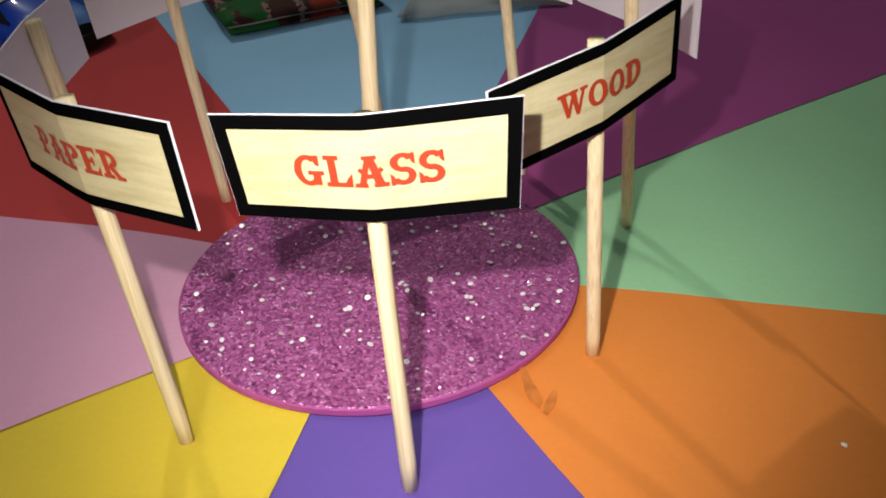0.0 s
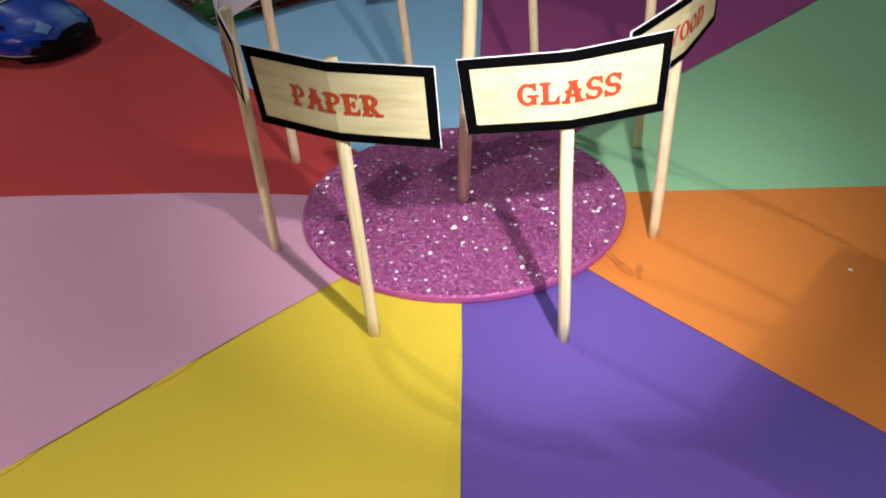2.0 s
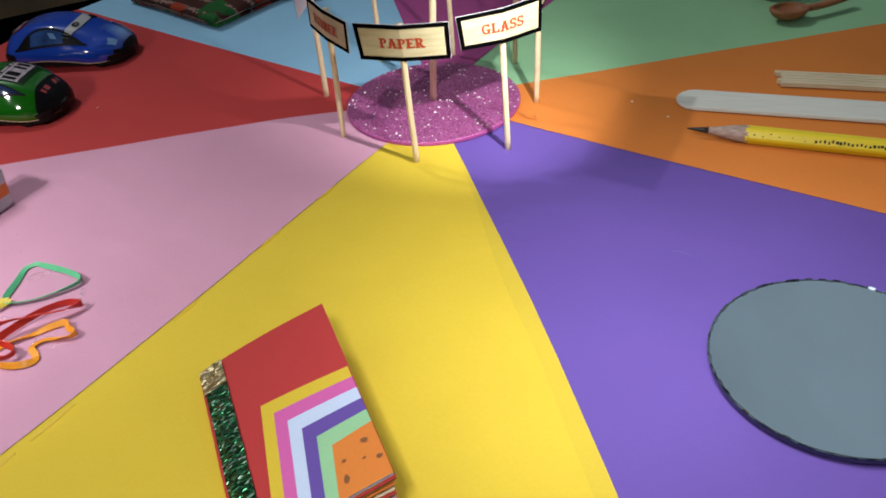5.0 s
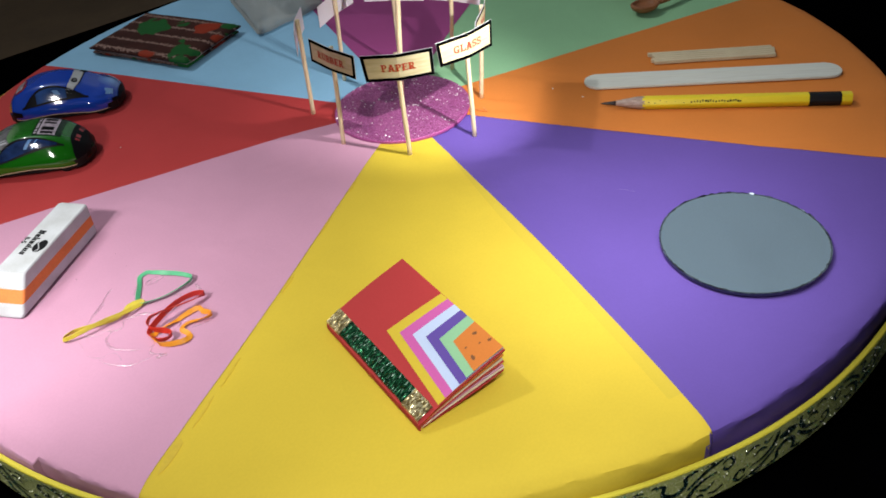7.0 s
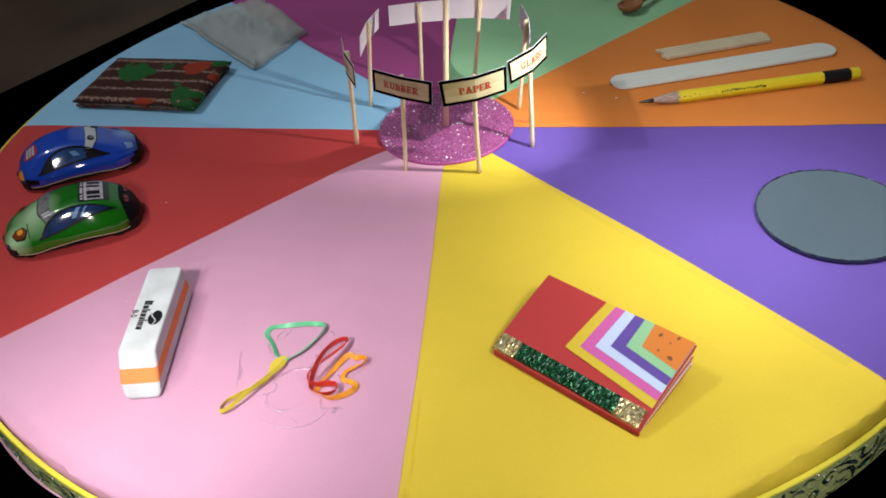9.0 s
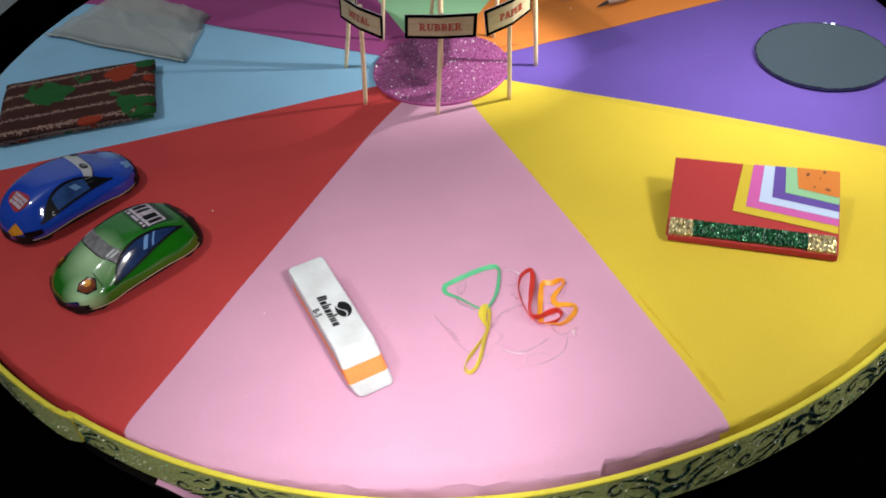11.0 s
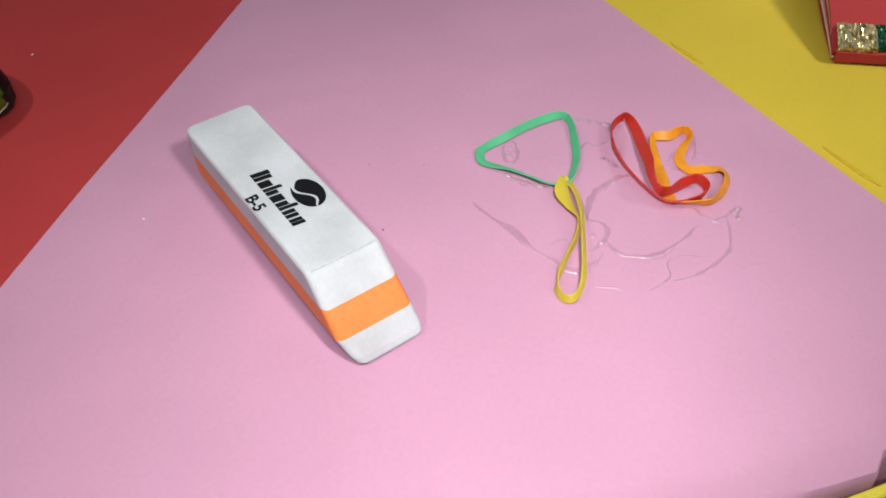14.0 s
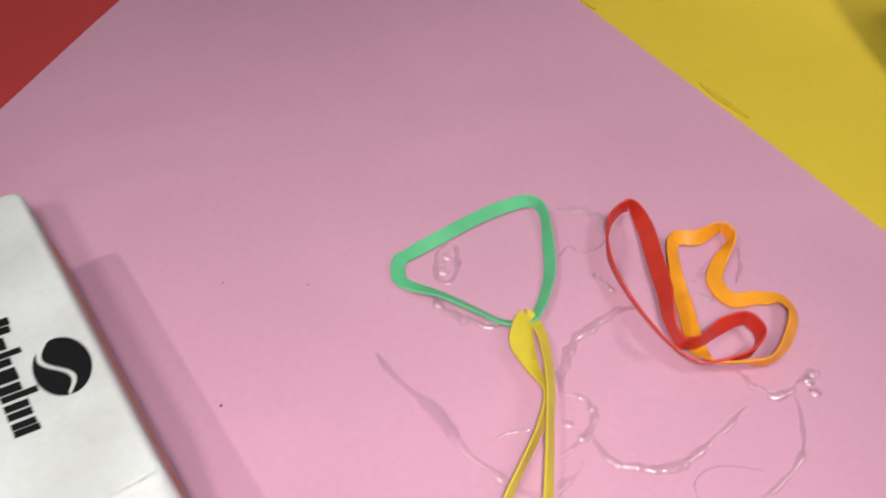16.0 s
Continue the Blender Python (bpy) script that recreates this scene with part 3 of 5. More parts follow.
# the shapes of slab capitals: the width of each letter and its strokes, in heights of the letter
CAPITALS = {
    "P": (0.88, STEM + EYE + [spur(0.10, 0.48, 0.09)]),
    "R": (1.06, STEM + EYE + [[(0.36, 0.48), (0.60, 0.48), (1.00, 0), (0.70, 0)], block(0.66, 0, 1.08, 0.13)]),
    "A": (1.10, [[(0.10, 0), (0.34, 0), (0.60, 1), (0.42, 1)], [(1.02, 0), (0.70, 0), (0.42, 1), (0.66, 1)], block(0.24, 0.28, 0.86, 0.42), block(0.30, 0.88, 0.78, 1), block(0, 0, 0.42, 0.13),
                 block(0.62, 0, 1.12, 0.13), spur(0.22, 0.54), spur(0.88, 0.54)]),
    "E": (0.90, STEM + [block(0.1, 0.86, 0.80, 1), block(0.3, 0.43, 0.62, 0.56), block(0.1, 0, 0.84, 0.14), [(0.64, 0.95), (0.82, 1), (0.82, 0.66)], [(0.66, 0.05), (0.86, 0), (0.88, 0.38)], block(0.56, 0.34, 0.66, 0.66)]),
    "G": (0.98, bow(0.47, 0.5, 0.47, 0.5, 0.25, 0.15, 48, 320, 22) + [[(0.64, 0.98), (0.88, 1), (0.88, 0.64), (0.74, 0.68)], block(0.62, 0.04, 0.88, 0.44), block(0.46, 0.36, 1.0, 0.49)]),
    "L": (0.90, STEM + [block(0.1, 0, 0.84, 0.14), [(0.60, 0.08), (0.88, 0), (0.90, 0.44), (0.76, 0.30)]]),
    "S": (0.86, bow(0.42, 0.71, 0.40, 0.29, 0.24, 0.14, 25, 262, 16) + bow(0.42, 0.29, 0.42, 0.29, 0.24, 0.14, -155, 82, 16) + [block(0.34, 0.42, 0.52, 0.57), [(0.64, 0.96), (0.80, 1), (0.82, 0.62), (0.70, 0.72)], [(0.02, 0), (0.18, 0.04), (0.14, 0.28), (0, 0.38)]]),
    "W": (1.34, [[(0.06, 1), (0.34, 1), (0.56, 0), (0.40, 0)], [(0.40, 0), (0.56, 0), (0.78, 0.9), (0.64, 0.9)], [(0.54, 1), (0.82, 1), (1.02, 0), (0.86, 0)], [(0.86, 0), (1.02, 0), (1.28, 1), (1.14, 1)],
                 block(-0.04, 0.87, 0.46, 1), block(0.48, 0.87, 0.92, 1), block(1.02, 0.87, 1.38, 1)]),
    "O": (0.94, bow(0.47, 0.5, 0.47, 0.5, 0.25, 0.14, 0, 360, 26)),
    "D": (0.96, STEM + bow(0.44, 0.5, 0.52, 0.5, 0.26, 0.14, -90, 90, 18)),
    "U": (1.02, [block(0.10, 0.3, 0.37, 1), block(0.74, 0.3, 0.90, 1), block(-0.02, 0.87, 0.50, 1), block(0.60, 0.87, 1.04, 1)] + bow(0.50, 0.33, 0.40, 0.33, 0.25, 0.14, 180, 360)),
    "B": (0.94, STEM + bow(0.46, 0.73, 0.38, 0.27, 0.23, 0.13, -90, 90) + bow(0.46, 0.28, 0.46, 0.28, 0.25, 0.13, -90, 90) + [block(0.2, 0.46, 0.48, 0.57)]),
    "M": (1.26, [block(0.10, 0, 0.26, 1), block(0.90, 0, 1.16, 1), [(0.08, 1), (0.36, 1), (0.70, 0.06), (0.54, 0.06)], [(0.54, 0.06), (0.70, 0.06), (1.02, 1), (0.88, 1)], block(0, 0, 0.42, 0.13), block(0.78, 0, 1.28, 0.13),
                 block(0, 0.87, 0.34, 1), block(0.90, 0.87, 1.28, 1)]),
    "T": (0.94, [block(0.33, 0, 0.60, 1), block(0, 0.85, 0.94, 1), [(0, 1), (0.14, 0.96), (0, 0.60)], [(0.80, 0.96), (0.94, 1), (0.94, 0.60)], block(0.17, 0, 0.76, 0.14)]),
}


def sign_words(word, height, wide):
    """A word in slab capitals, wide metres across in all, cut where the card is folded."""
    bm, x, layer = bmesh.new(), 0.0, 0
    for ch in word:
        w, strokes = CAPITALS[ch]
        for outline in strokes:
            bm.faces.new([bm.verts.new((x + px, (py - 0.5) * height, 0.000003 * layer)) for px, py in outline])
            layer += 1
        x += w + 0.07
    for v in bm.verts:
        v.co.x = (v.co.x / (x - 0.07) - 0.5) * wide
    bmesh.ops.bisect_plane(bm, geom=bm.verts[:] + bm.edges[:] + bm.faces[:], plane_co=(0, 0, 0), plane_no=(1, 0, 0))
    return bm


def sign_post(foot, mid, facing, fold, word, wide, label, seed, low=0.0478, high=0.0616, skew=()):
    """A printed card, folded once, glued to a bamboo stick that stands in the wheel."""
    rnd = random.Random(seed)
    post = thing("sign_post", label, "sign", pose(foot[0], foot[1], 0), "signs round the wheel")
    fx, fy = math.cos(radians(facing)), math.sin(radians(facing))
    n, t = Vector((fx, fy, 0)), Vector((-fy, fx, 0))
    half = 0.0187
    skew = skew or ((0, 0), (0, 0), (0, 0), (0, 0))
    crease = Vector((mid[0] - foot[0], mid[1] - foot[1], 0)) + n * fold * half
    stalk = (crease - n * 0.0017) / 0.0547
    stalk.z = 1.0
    centre = crease + Vector((0, 0, low)) - Vector((stalk.x, stalk.y, 0)) * 0.007

    def on_card(u, v, off=0.0):
        """A point of the card; skew moves its corners: upper left, upper right, lower left, lower right."""
        f, g = (u / half + 1) / 2, v / (high - low)
        share = ((1 - f) * g, f * g, (1 - f) * (1 - g), f * (1 - g))
        u, v = u + sum(s * c[0] for s, c in zip(share, skew)), v + sum(s * c[1] for s, c in zip(share, skew))
        return centre + t * u + n * (off - fold * (math.sqrt(u * u + 2e-7) - 0.00045)) + stalk * v

    section = [(x * rnd.uniform(0.94, 1.06), y * rnd.uniform(0.94, 1.06)) for x, y in ring(0.00128, 9)]
    pts = [stalk * z + Vector((rnd.gauss(0, 0.00008), rnd.gauss(0, 0.00008), 0)) for z in (-0.003, 0.005, 0.02, 0.035, 0.05, high - 0.0002)]
    part("stick", sweep(pts, section), BAMBOO, post, "pale bamboo stick", True)

    def patch(us, v0, v1, off):
        return [[on_card(u, v, off) for u in us] for v in (v0, v1)]

    us = [-half, -half * 0.75, -half * 0.5, -half * 0.25, 0, half * 0.25, half * 0.5, half * 0.75, half]
    h = high - low
    bm = bmesh.new()
    front, back = patch(us, 0, h, 0.0), patch(us, 0, h, -0.00028)
    quads(bm, [front[0], front[1], back[1], back[0]], closed_u=True)
    bm.verts.ensure_lookup_table()
    for k in (0, len(us) - 1):
        bm.faces.new([bm.verts[r * len(us) + k] for r in range(4)])
    part("card", outward(bm), WHITE, post, "folded white card")
    e, b = 0.00006, 0.00185
    bm = bmesh.new()
    jit = [rnd.uniform(-0.00012, 0.00012) for _ in range(8)]
    inner = [u * (half - b) / half for u in us]
    outer = [u * (half - e) / half for u in us]
    quads(bm, [[on_card(u, v, 0.00008) for u in outer] for v in (e, h - e)])
    part("border", outward(bm), BLACK, post, "black printed border")
    bm = bmesh.new()
    quads(bm, [[on_card(u, b + jit[1] * (u > 0), 0.00017) for u in inner], [on_card(u, h - b + jit[2] * (u > 0), 0.00017) for u in inner]])
    part("panel", outward(bm), CREAM, post, "cream printed panel")
    if word:
        bm = sign_words(word, 0.0040, wide)
        for v in bm.verts:
            v.co = on_card(v.co.x, h * 0.5 + v.co.y, 0.00028 + v.co.z)
        part("lettering", bm, INK_RED, post, "red slab capitals")
    return post


sign_post((0.0099, -0.0556), (0.0094, -0.0540), -91, 0.15, "GLASS", 0.0187, "cream card sign reading GLASS on a bamboo stick", 1, skew=((0, 0), (0, 0.0010), (0.0013, 0), (-0.0008, 0)))
sign_post((-0.0279, -0.0453), (-0.0288, -0.0456), -123, 0.15, "PAPER", 0.0182, "cream card sign reading PAPER on a bamboo stick", 2, 0.0467, 0.0618, ((0, 0), (0, 0), (0.0014, 0), (0, 0)))
sign_post((0.0411, -0.0250), (0.0386, -0.0322), -48, 0.11, "WOOD", 0.0160, "tilted cream card sign reading WOOD on a stick", 3, 0.0474, 0.0614, ((-0.001, -0.0017), (0, 0.0016), (-0.001, -0.0017), (0, 0.0016)))
sign_post((-0.0477, -0.0081), (-0.0484, -0.0135), -173, 0.07, "RUBBER", 0.0222, "cream card sign reading RUBBER on a bamboo stick", 4)
sign_post((-0.0412, 0.0356), (-0.0420, 0.0310), 143.6, 0.10, "METAL", 0.0175, "cream card sign reading METAL on a bamboo stick", 5)
sign_post((-0.0035, 0.0585), (-0.0076, 0.0462), 115, 0.10, "", 0, "card sign with a plain white back on a leaning stick", 6)
sign_post((0.0311, 0.0443), (0.0278, 0.0369), 41.6, 0.05, "", 0, "card sign with a plain white back on a bamboo stick", 7)
sign_post((0.0531, 0.0180), (0.0498, 0.0078), 26, 0.08, "", 0, "card sign with a plain white back on a bamboo stick", 8)

# the tall post in the middle, with its board above the view
mast = thing("centre_post", "tall bamboo post with a card board on top", "post", pose(0, 0, 0))
lean = Vector((0.06, -0.045, 1))
part("pole", sweep([lean * z for z in (-0.003, 0.03, 0.06, 0.09, 0.12, 0.152)], ring(0.0016, 10)), BAMBOO, mast, "bamboo pole", True)
BOARD_AT, BOARD_TURN = (0.0070, -0.0045, 0.132), 39
part("title_board", box(0.070, 0.0008, 0.045, 0.0002), WHITE, mast, "white card board", m=pose(*BOARD_AT, 0, 0, BOARD_TURN))


CREAM_PAGE = paper("cream_page_paper", (0.70, 0.60, 0.46))
SMUDGE = surface("dark_smudge", (0.22, 0.085, 0.03), rough=0.8, spots=0.3, bump=0)
SKY = paper("pale_blue_paper", (0.52, 0.63, 0.86))


HOT_PINK = paper("hot_pink_paper", (0.60, 0.12, 0.40))


# ---- things on the yellow wedge: a small handmade book ----
def little_book():
    o, along, across = Vector((-0.1374, -0.1330, 0.0)), Vector((-0.0045, -0.0700, 0)), Vector((0.0392, -0.0045, 0))
    along.normalize()
    across = (across - along * across.dot(along)).normalized()
    L, W = 0.0732, 0.0405
    book = thing("booklet", "small handmade red booklet with coloured paper chevrons and a glitter spine", "booklet", Matrix.Translation(o))

    def at(u, v, z):
        return along * u + across * v + Vector((0, 0, z))

    def leaf(z_spine, z_edge, inset, thick, curl):
        rows = []
        for j in range(9):
            f = j / 8
            z = z_spine + (z_edge - z_spine) * (f ** 0.85) + curl * math.sin(f * math.pi)
            rows.append([at(u, inset + (W - inset * 1.5) * f, z + 0.0003 * noise.noise(Vector((u * 70, f * 2, z_edge * 900)))) for u in np.linspace(inset * 0.6, L - inset * 0.6, 9)])
        bm = bmesh.new()
        top = quads(bm, rows)
        low = quads(bm, [[p - Vector((0, 0, thick)) for p in row] for row in rows])
        nr, nc = 9, 9
        for i in range(nr - 1):
            for c in (0, nc - 1):
                bm.faces.new((top[i][c], top[i + 1][c], low[i + 1][c], low[i][c]))
        for c in range(nc - 1):
            for i in (0, nr - 1):
                bm.faces.new((top[i][c], top[i][c + 1], low[i][c + 1], low[i][c]))
        return outward(bm)

    part("back_cover", leaf(0.0009, 0.0062, 0.0013, 0.0006, -0.0010), RED, book, "red paper cover")
    part("spine", box(0.0009, L - 0.001, 0.0032, 0.0003, (-0.0003, -L / 2 - 0.0005, 0.0021)), RED, book, "red paper spine", m=pose(0, 0, 0, 0, 0, -3.7))
    stack = (CREAM_PAGE, PINK, CREAM_PAGE, RED, CREAM_PAGE, PINK, ORANGE, CREAM_PAGE)
    for k, mat in enumerate(stack):
        part("page", leaf(0.0013 + 0.00024 * k, 0.0074 + 0.00115 * k, 0.0008 + 0.0005 * (k % 3), 0.00035, 0.0003), mat, book)
    zs, ze = 0.0037, 0.0172
    part("front_cover", leaf(zs, ze, 0.0, 0.0006, 0.0003), RED, book, "red paper cover")

    def zc(v):
        f = min(max(v / W, 0), 1)
        return zs + (ze - zs) * f ** 0.85 + 0.0003 * math.sin(f * math.pi) + 0.0003

    def sheet(outline, off, mat, name, label):
        bm = bmesh.new()
        bm.faces.new([bm.verts.new((u, v, 0)) for u, v in outline])
        bmesh.ops.triangulate(bm, faces=bm.faces[:])
        bmesh.ops.subdivide_edges(bm, edges=bm.edges[:], cuts=5, use_grid_fill=True)
        for vert in bm.verts:
            vert.co = at(vert.co.x, vert.co.y, zc(vert.co.y) + off)
        return part(name, outward(bm), mat, book, label)

    tones = [(YELLOW, "yellow"), (HOT_PINK, "bright pink"), (SKY, "pale blue"), (PURPLE, "purple"), (GREEN, "light green"), (ORANGE, "orange")]
    for k, (mat, tone) in enumerate(tones):
        ut, uv, vv, ve = 0.0308 + 0.0047 * k, 0.0278 + 0.0055 * k, 0.0142 + 0.0029 * k, 0.0088 + 0.0034 * k
        top = W - 0.0004
        sheet([(ut, top), (uv, vv), (L - 0.0004, ve), (L - 0.0004, top)], 0.0002 + 0.00022 * k, mat, "chevron", tone + " paper chevron")
    # dark smudges on the orange corner
    for k, (u, v, ru, rv) in enumerate(((0.0570, 0.0365, 0.0008, 0.0010), (0.0640, 0.0385, 0.0006, 0.0009), (0.0598, 0.0300, 0.0004, 0.0006), (0.0655, 0.0292, 0.0013, 0.0008), (0.0622, 0.0350, 0.0004, 0.0005))):
        sheet([(u + 0.0022 + ru * math.cos(q) * (1 + 0.3 * math.sin(2 * q + k)), v + rv * math.sin(q) * (1 + 0.3 * math.cos(3 * q + k))) for q in [math.pi * j / 4 for j in range(8)]], 0.0016, SMUDGE, "smudge", "dark smudge")
    # glitter strip along the spine: gold ends, green middle
    for u0, u1, mat, label in ((0.001, 0.0115, GOLD_FOIL, "gold glitter end"), (0.0115, 0.0605, GREEN_FOIL, "green glitter strip"), (0.0605, L - 0.001, GOLD_FOIL, "gold glitter end")):
        w0 = 0.0001 if mat is GREEN_FOIL else -0.0004
        bm = bmesh.new()
        us, vs = np.linspace(u0, u1, 12), np.linspace(w0, 0.0068, 4)
        grid = [[at(u, v + 0.0003 * noise.noise(Vector((u * 300, 0, 1))), zc(v) + 0.0011 + 0.0003 * noise.noise(Vector((u * 900, v * 900, 0)))) for u in us] for v in vs]
        quads(bm, [[p - Vector((0, 0, 0.0012)) for p in grid[0]]] + grid + [[p - Vector((0, 0, 0.0012)) for p in grid[-1]]])
        part("spine_strip", outward(bm), mat, book, label)


GOLD_FOIL = glitter("gold_foil", [(0.0, (0.22, 0.16, 0.06)), (0.5, (0.50, 0.40, 0.18)), (1.0, (0.95, 0.88, 0.6))], 1900, 1.1, 0.8, 0.3, (0.3, 1.3, 1))
GREEN_FOIL = glitter("green_foil", [(0.0, (0.003, 0.03, 0.012)), (0.6, (0.006, 0.075, 0.03)), (0.9, (0.03, 0.22, 0.09)), (1.0, (0.7, 0.95, 0.8))], 1900, 1.1, 0.7, 0.25, (0.22, 1.3, 1))
little_book()

# ---- purple wedge: a round craft mirror ----
MIRROR = bpy.data.materials.new("mirror_silver")
MIRROR.use_nodes = True
mb = MIRROR.node_tree.nodes["Principled BSDF"]
mb.inputs["Base Color"].default_value, mb.inputs["Metallic"].default_value, mb.inputs["Roughness"].default_value = (0.74, 0.88, 1.0, 1), 1.0, 0.015
GLASS_EDGE = surface("dark_glass_edge", (0.012, 0.022, 0.05), rough=0.08, spots=0.2, grains=0.1, bump=0.3, depth=0.0004, grain=400, coat=0.6)
glass = thing("round_mirror", "round frameless mirror with a dark cut edge", "mirror", pose(0.0330, -0.2186, 0.0))
RIM_GLASS = surface("cut_mirror_rim", (0.30, 0.36, 0.44), rough=0.06, metal=0.9, spots=0.5, spot=260, grains=0.1, bump=0)
part("edge", lathe([(0.0368, 0.0002), (0.0373, 0.0005), (0.0374, 0.0016), (0.0373, 0.0021)], 96), GLASS_EDGE, glass, "dark cut glass edge", False)
part("mirror_face", lathe([(0.0367, 0.00205), (0.0367, 0.00216)], 96), MIRROR, glass, "silver mirror face")
# the ground rim: short uneven facets, some of which catch the light
rnd = random.Random(31)
bm = bmesh.new()
for k in range(110):
    a0, a1 = 2 * math.pi * k / 110, 2 * math.pi * (k + 1) / 110
    low, chip = rnd.uniform(-0.0004, 0.0002), rnd.uniform(-0.0005, 0.0003)
    quads(bm, [[(r * math.cos(a), r * math.sin(a), z) for a in (a0, a1)] for r, z in ((0.0374, 0.0025 + low), (0.0368 + chip, 0.00218))])
part("ground_rim", outward(bm), RIM_GLASS, glass, "chipped glinting ground rim")

# ---- orange wedge: pencil, craft stick, thin square sticks ----
PENCIL_YELLOW = surface("yellow_lacquer", (0.70, 0.56, 0.015), rough=0.45, spots=0.06, grains=0.03, bump=0.05, coat=0.12)
PENCIL_BLACK = surface("black_lacquer", (0.010, 0.010, 0.012), rough=0.55, spec=0.15, bump=0.05)
GRAPHITE = surface("graphite", (0.035, 0.033, 0.035), rough=0.35, metal=0.3, grain=2500)
CUT_WOOD = wood("cut_pencil_wood", (0.40, 0.31, 0.27), (0.22, 0.15, 0.13), (50, 50, 6))
tip, end = Vector((0.0785, -0.0866, 0.0035)), Vector((0.1748, -0.1827, 0.0037))
d = (end - tip).normalized()
turn = d.to_track_quat("Z", "Y").to_matrix().to_4x4()
pencil = thing("pencil", "short yellow pencil with a black band, sharpened", "pencil", Matrix.Translation(tip) @ turn)
ln = (end - tip).length


def rounded_hex(z0, z1, r):
    pts = []
    for k in range(6):
        for da in (-0.16, 0.16):
            a = k * math.pi / 3 + da
            pts.append((r * math.cos(a), r * math.sin(a)))
    return prism(pts, z0, z1)


part("barrel", rounded_hex(0.0235, ln - 0.0225, 0.0038), PENCIL_YELLOW, pencil, "yellow lacquered hexagonal barrel")
part("band", rounded_hex(ln - 0.0225, ln - 0.0055, 0.00384), PENCIL_BLACK, pencil, "black band")
part("cap", rounded_hex(ln - 0.0055, ln, 0.0038), PENCIL_YELLOW, pencil, "yellow end")
bm = bmesh.new()
rows = []
for z, r in ((0.0085, 0.0013), (0.0125, 0.0021), (0.017, 0.0029), (0.021, 0.0035), (0.024, 0.0037)):
    rows.append([(r * math.cos(a), r * math.sin(a), z + (0.0022 * math.cos(3 * a) ** 2 if z > 0.022 else 0.0)) for a in [2 * math.pi * k / 24 for k in range(24)]])
quads(bm, rows, closed_v=True)
part("sharpened_wood", outward(bm), CUT_WOOD, pencil, "bare sharpened wood", True)
part("lead", lathe([(0.0002, 0.0), (0.0006, 0.002), (0.0011, 0.006), (0.0014, 0.0088)], 14), GRAPHITE, pencil, "dark graphite point", True)
# stamped writing, too small to read, on the face that looks up
rnd = random.Random(17)
toward = pencil.matrix_world.to_3x3().inverted() @ Vector((-0.45, -0.45, 0.75))
face_angle = max((30 + 60 * k for k in range(6)), key=lambda q: toward.x * math.cos(radians(q)) + toward.y * math.sin(radians(q)))
stamp = bpy.data.meshes.new("stamp")
bm = box(0.00012, 0.0010, 0.0008)
bm.to_mesh(stamp)
bm.free()
stamp.materials.append(PENCIL_BLACK)
z = 0.027
while z < 0.078:
    dense = 0.050 < z
    ob = new("stamp", stamp)
    ob.parent = pencil
    ob.matrix_local = pose(0, 0, 0, 0, 0, face_angle) @ pose(0.00357, rnd.uniform(-0.0004, 0.0004) if dense else rnd.uniform(-0.0009, 0.0009), z) @ Matrix.Diagonal((1, rnd.uniform(0.9, 1.3) if dense else rnd.uniform(0.3, 0.6), rnd.uniform(0.8, 1.5) if dense else rnd.uniform(0.3, 1.0), 1))
    z += rnd.uniform(0.0011, 0.0017) if dense else rnd.uniform(0.0026, 0.0052)

CRAFT = wood("pale_craft_wood", (0.62, 0.65, 0.62), (0.55, 0.57, 0.54), (40, 40, 2.0), 0.7)
PALE = wood("pale_stick_wood", (0.68, 0.60, 0.43), (0.44, 0.36, 0.24), (60, 60, 2.0), 0.7)


def craft_stick():
    a, b = Vector((0.0938, -0.0590, 0)), Vector((0.2052, -0.1585, 0))
    q = (b - a).normalized()
    s = thing("craft_stick", "wide pale wooden craft stick with round ends", "craft stick", Matrix.Translation((a + b) / 2) @ q.to_track_quat("Z", "Y").to_matrix().to_4x4())
    L, r = (b - a).length, 0.0088
    out = []
    for k in range(15):
        g = -math.pi / 2 + math.pi * k / 14
        out.append((L / 2 - r + r * math.cos(g), r * math.sin(g)))
    out += [(-x, -y) for x, y in out]
    bm = prism(out, 0.0004, 0.0020)
    bmesh.ops.bevel(bm, geom=[e for e in bm.edges if abs(e.verts[0].co.z - e.verts[1].co.z) < 1e-5], offset=0.0003, segments=2, affect="EDGES")
    inv = s.matrix_world.inverted()
    bm.transform(inv @ Matrix.Translation((a + b) / 2) @ pose(0, 0, 0, 0, 0, math.degrees(math.atan2(q.y, q.x))))
    part("blade", bm, CRAFT, s)


craft_stick()
a, b = Vector((0.1435, -0.0678, 0)), Vector((0.2000, -0.1158, 0))
q = (b - a).normalized()
side = Vector((-q.y, q.x, 0))
rnd = random.Random(3)
for k in range(5):
    off = (k - 2) * 0.0026
    s0, s1 = rnd.uniform(-0.002, 0.002), rnd.uniform(-0.0012, 0.0012)
    p0, p1 = a + side * (off + rnd.uniform(-0.0003, 0.0003)) - q * s0, b + side * off + q * s1
    dirn = (p1 - p0).normalized()
    st = thing("wood_stick", "thin square pale wooden stick lying in a row", "wooden stick", Matrix.Translation(p0 + Vector((0, 0, 0.0014))) @ dirn.to_track_quat("Z", "X").to_matrix().to_4x4(), "row of thin sticks")
    part("shaft", box(0.0022, 0.0022, (p1 - p0).length, 0.0003, (0, 0, (p1 - p0).length / 2)), PALE, st)

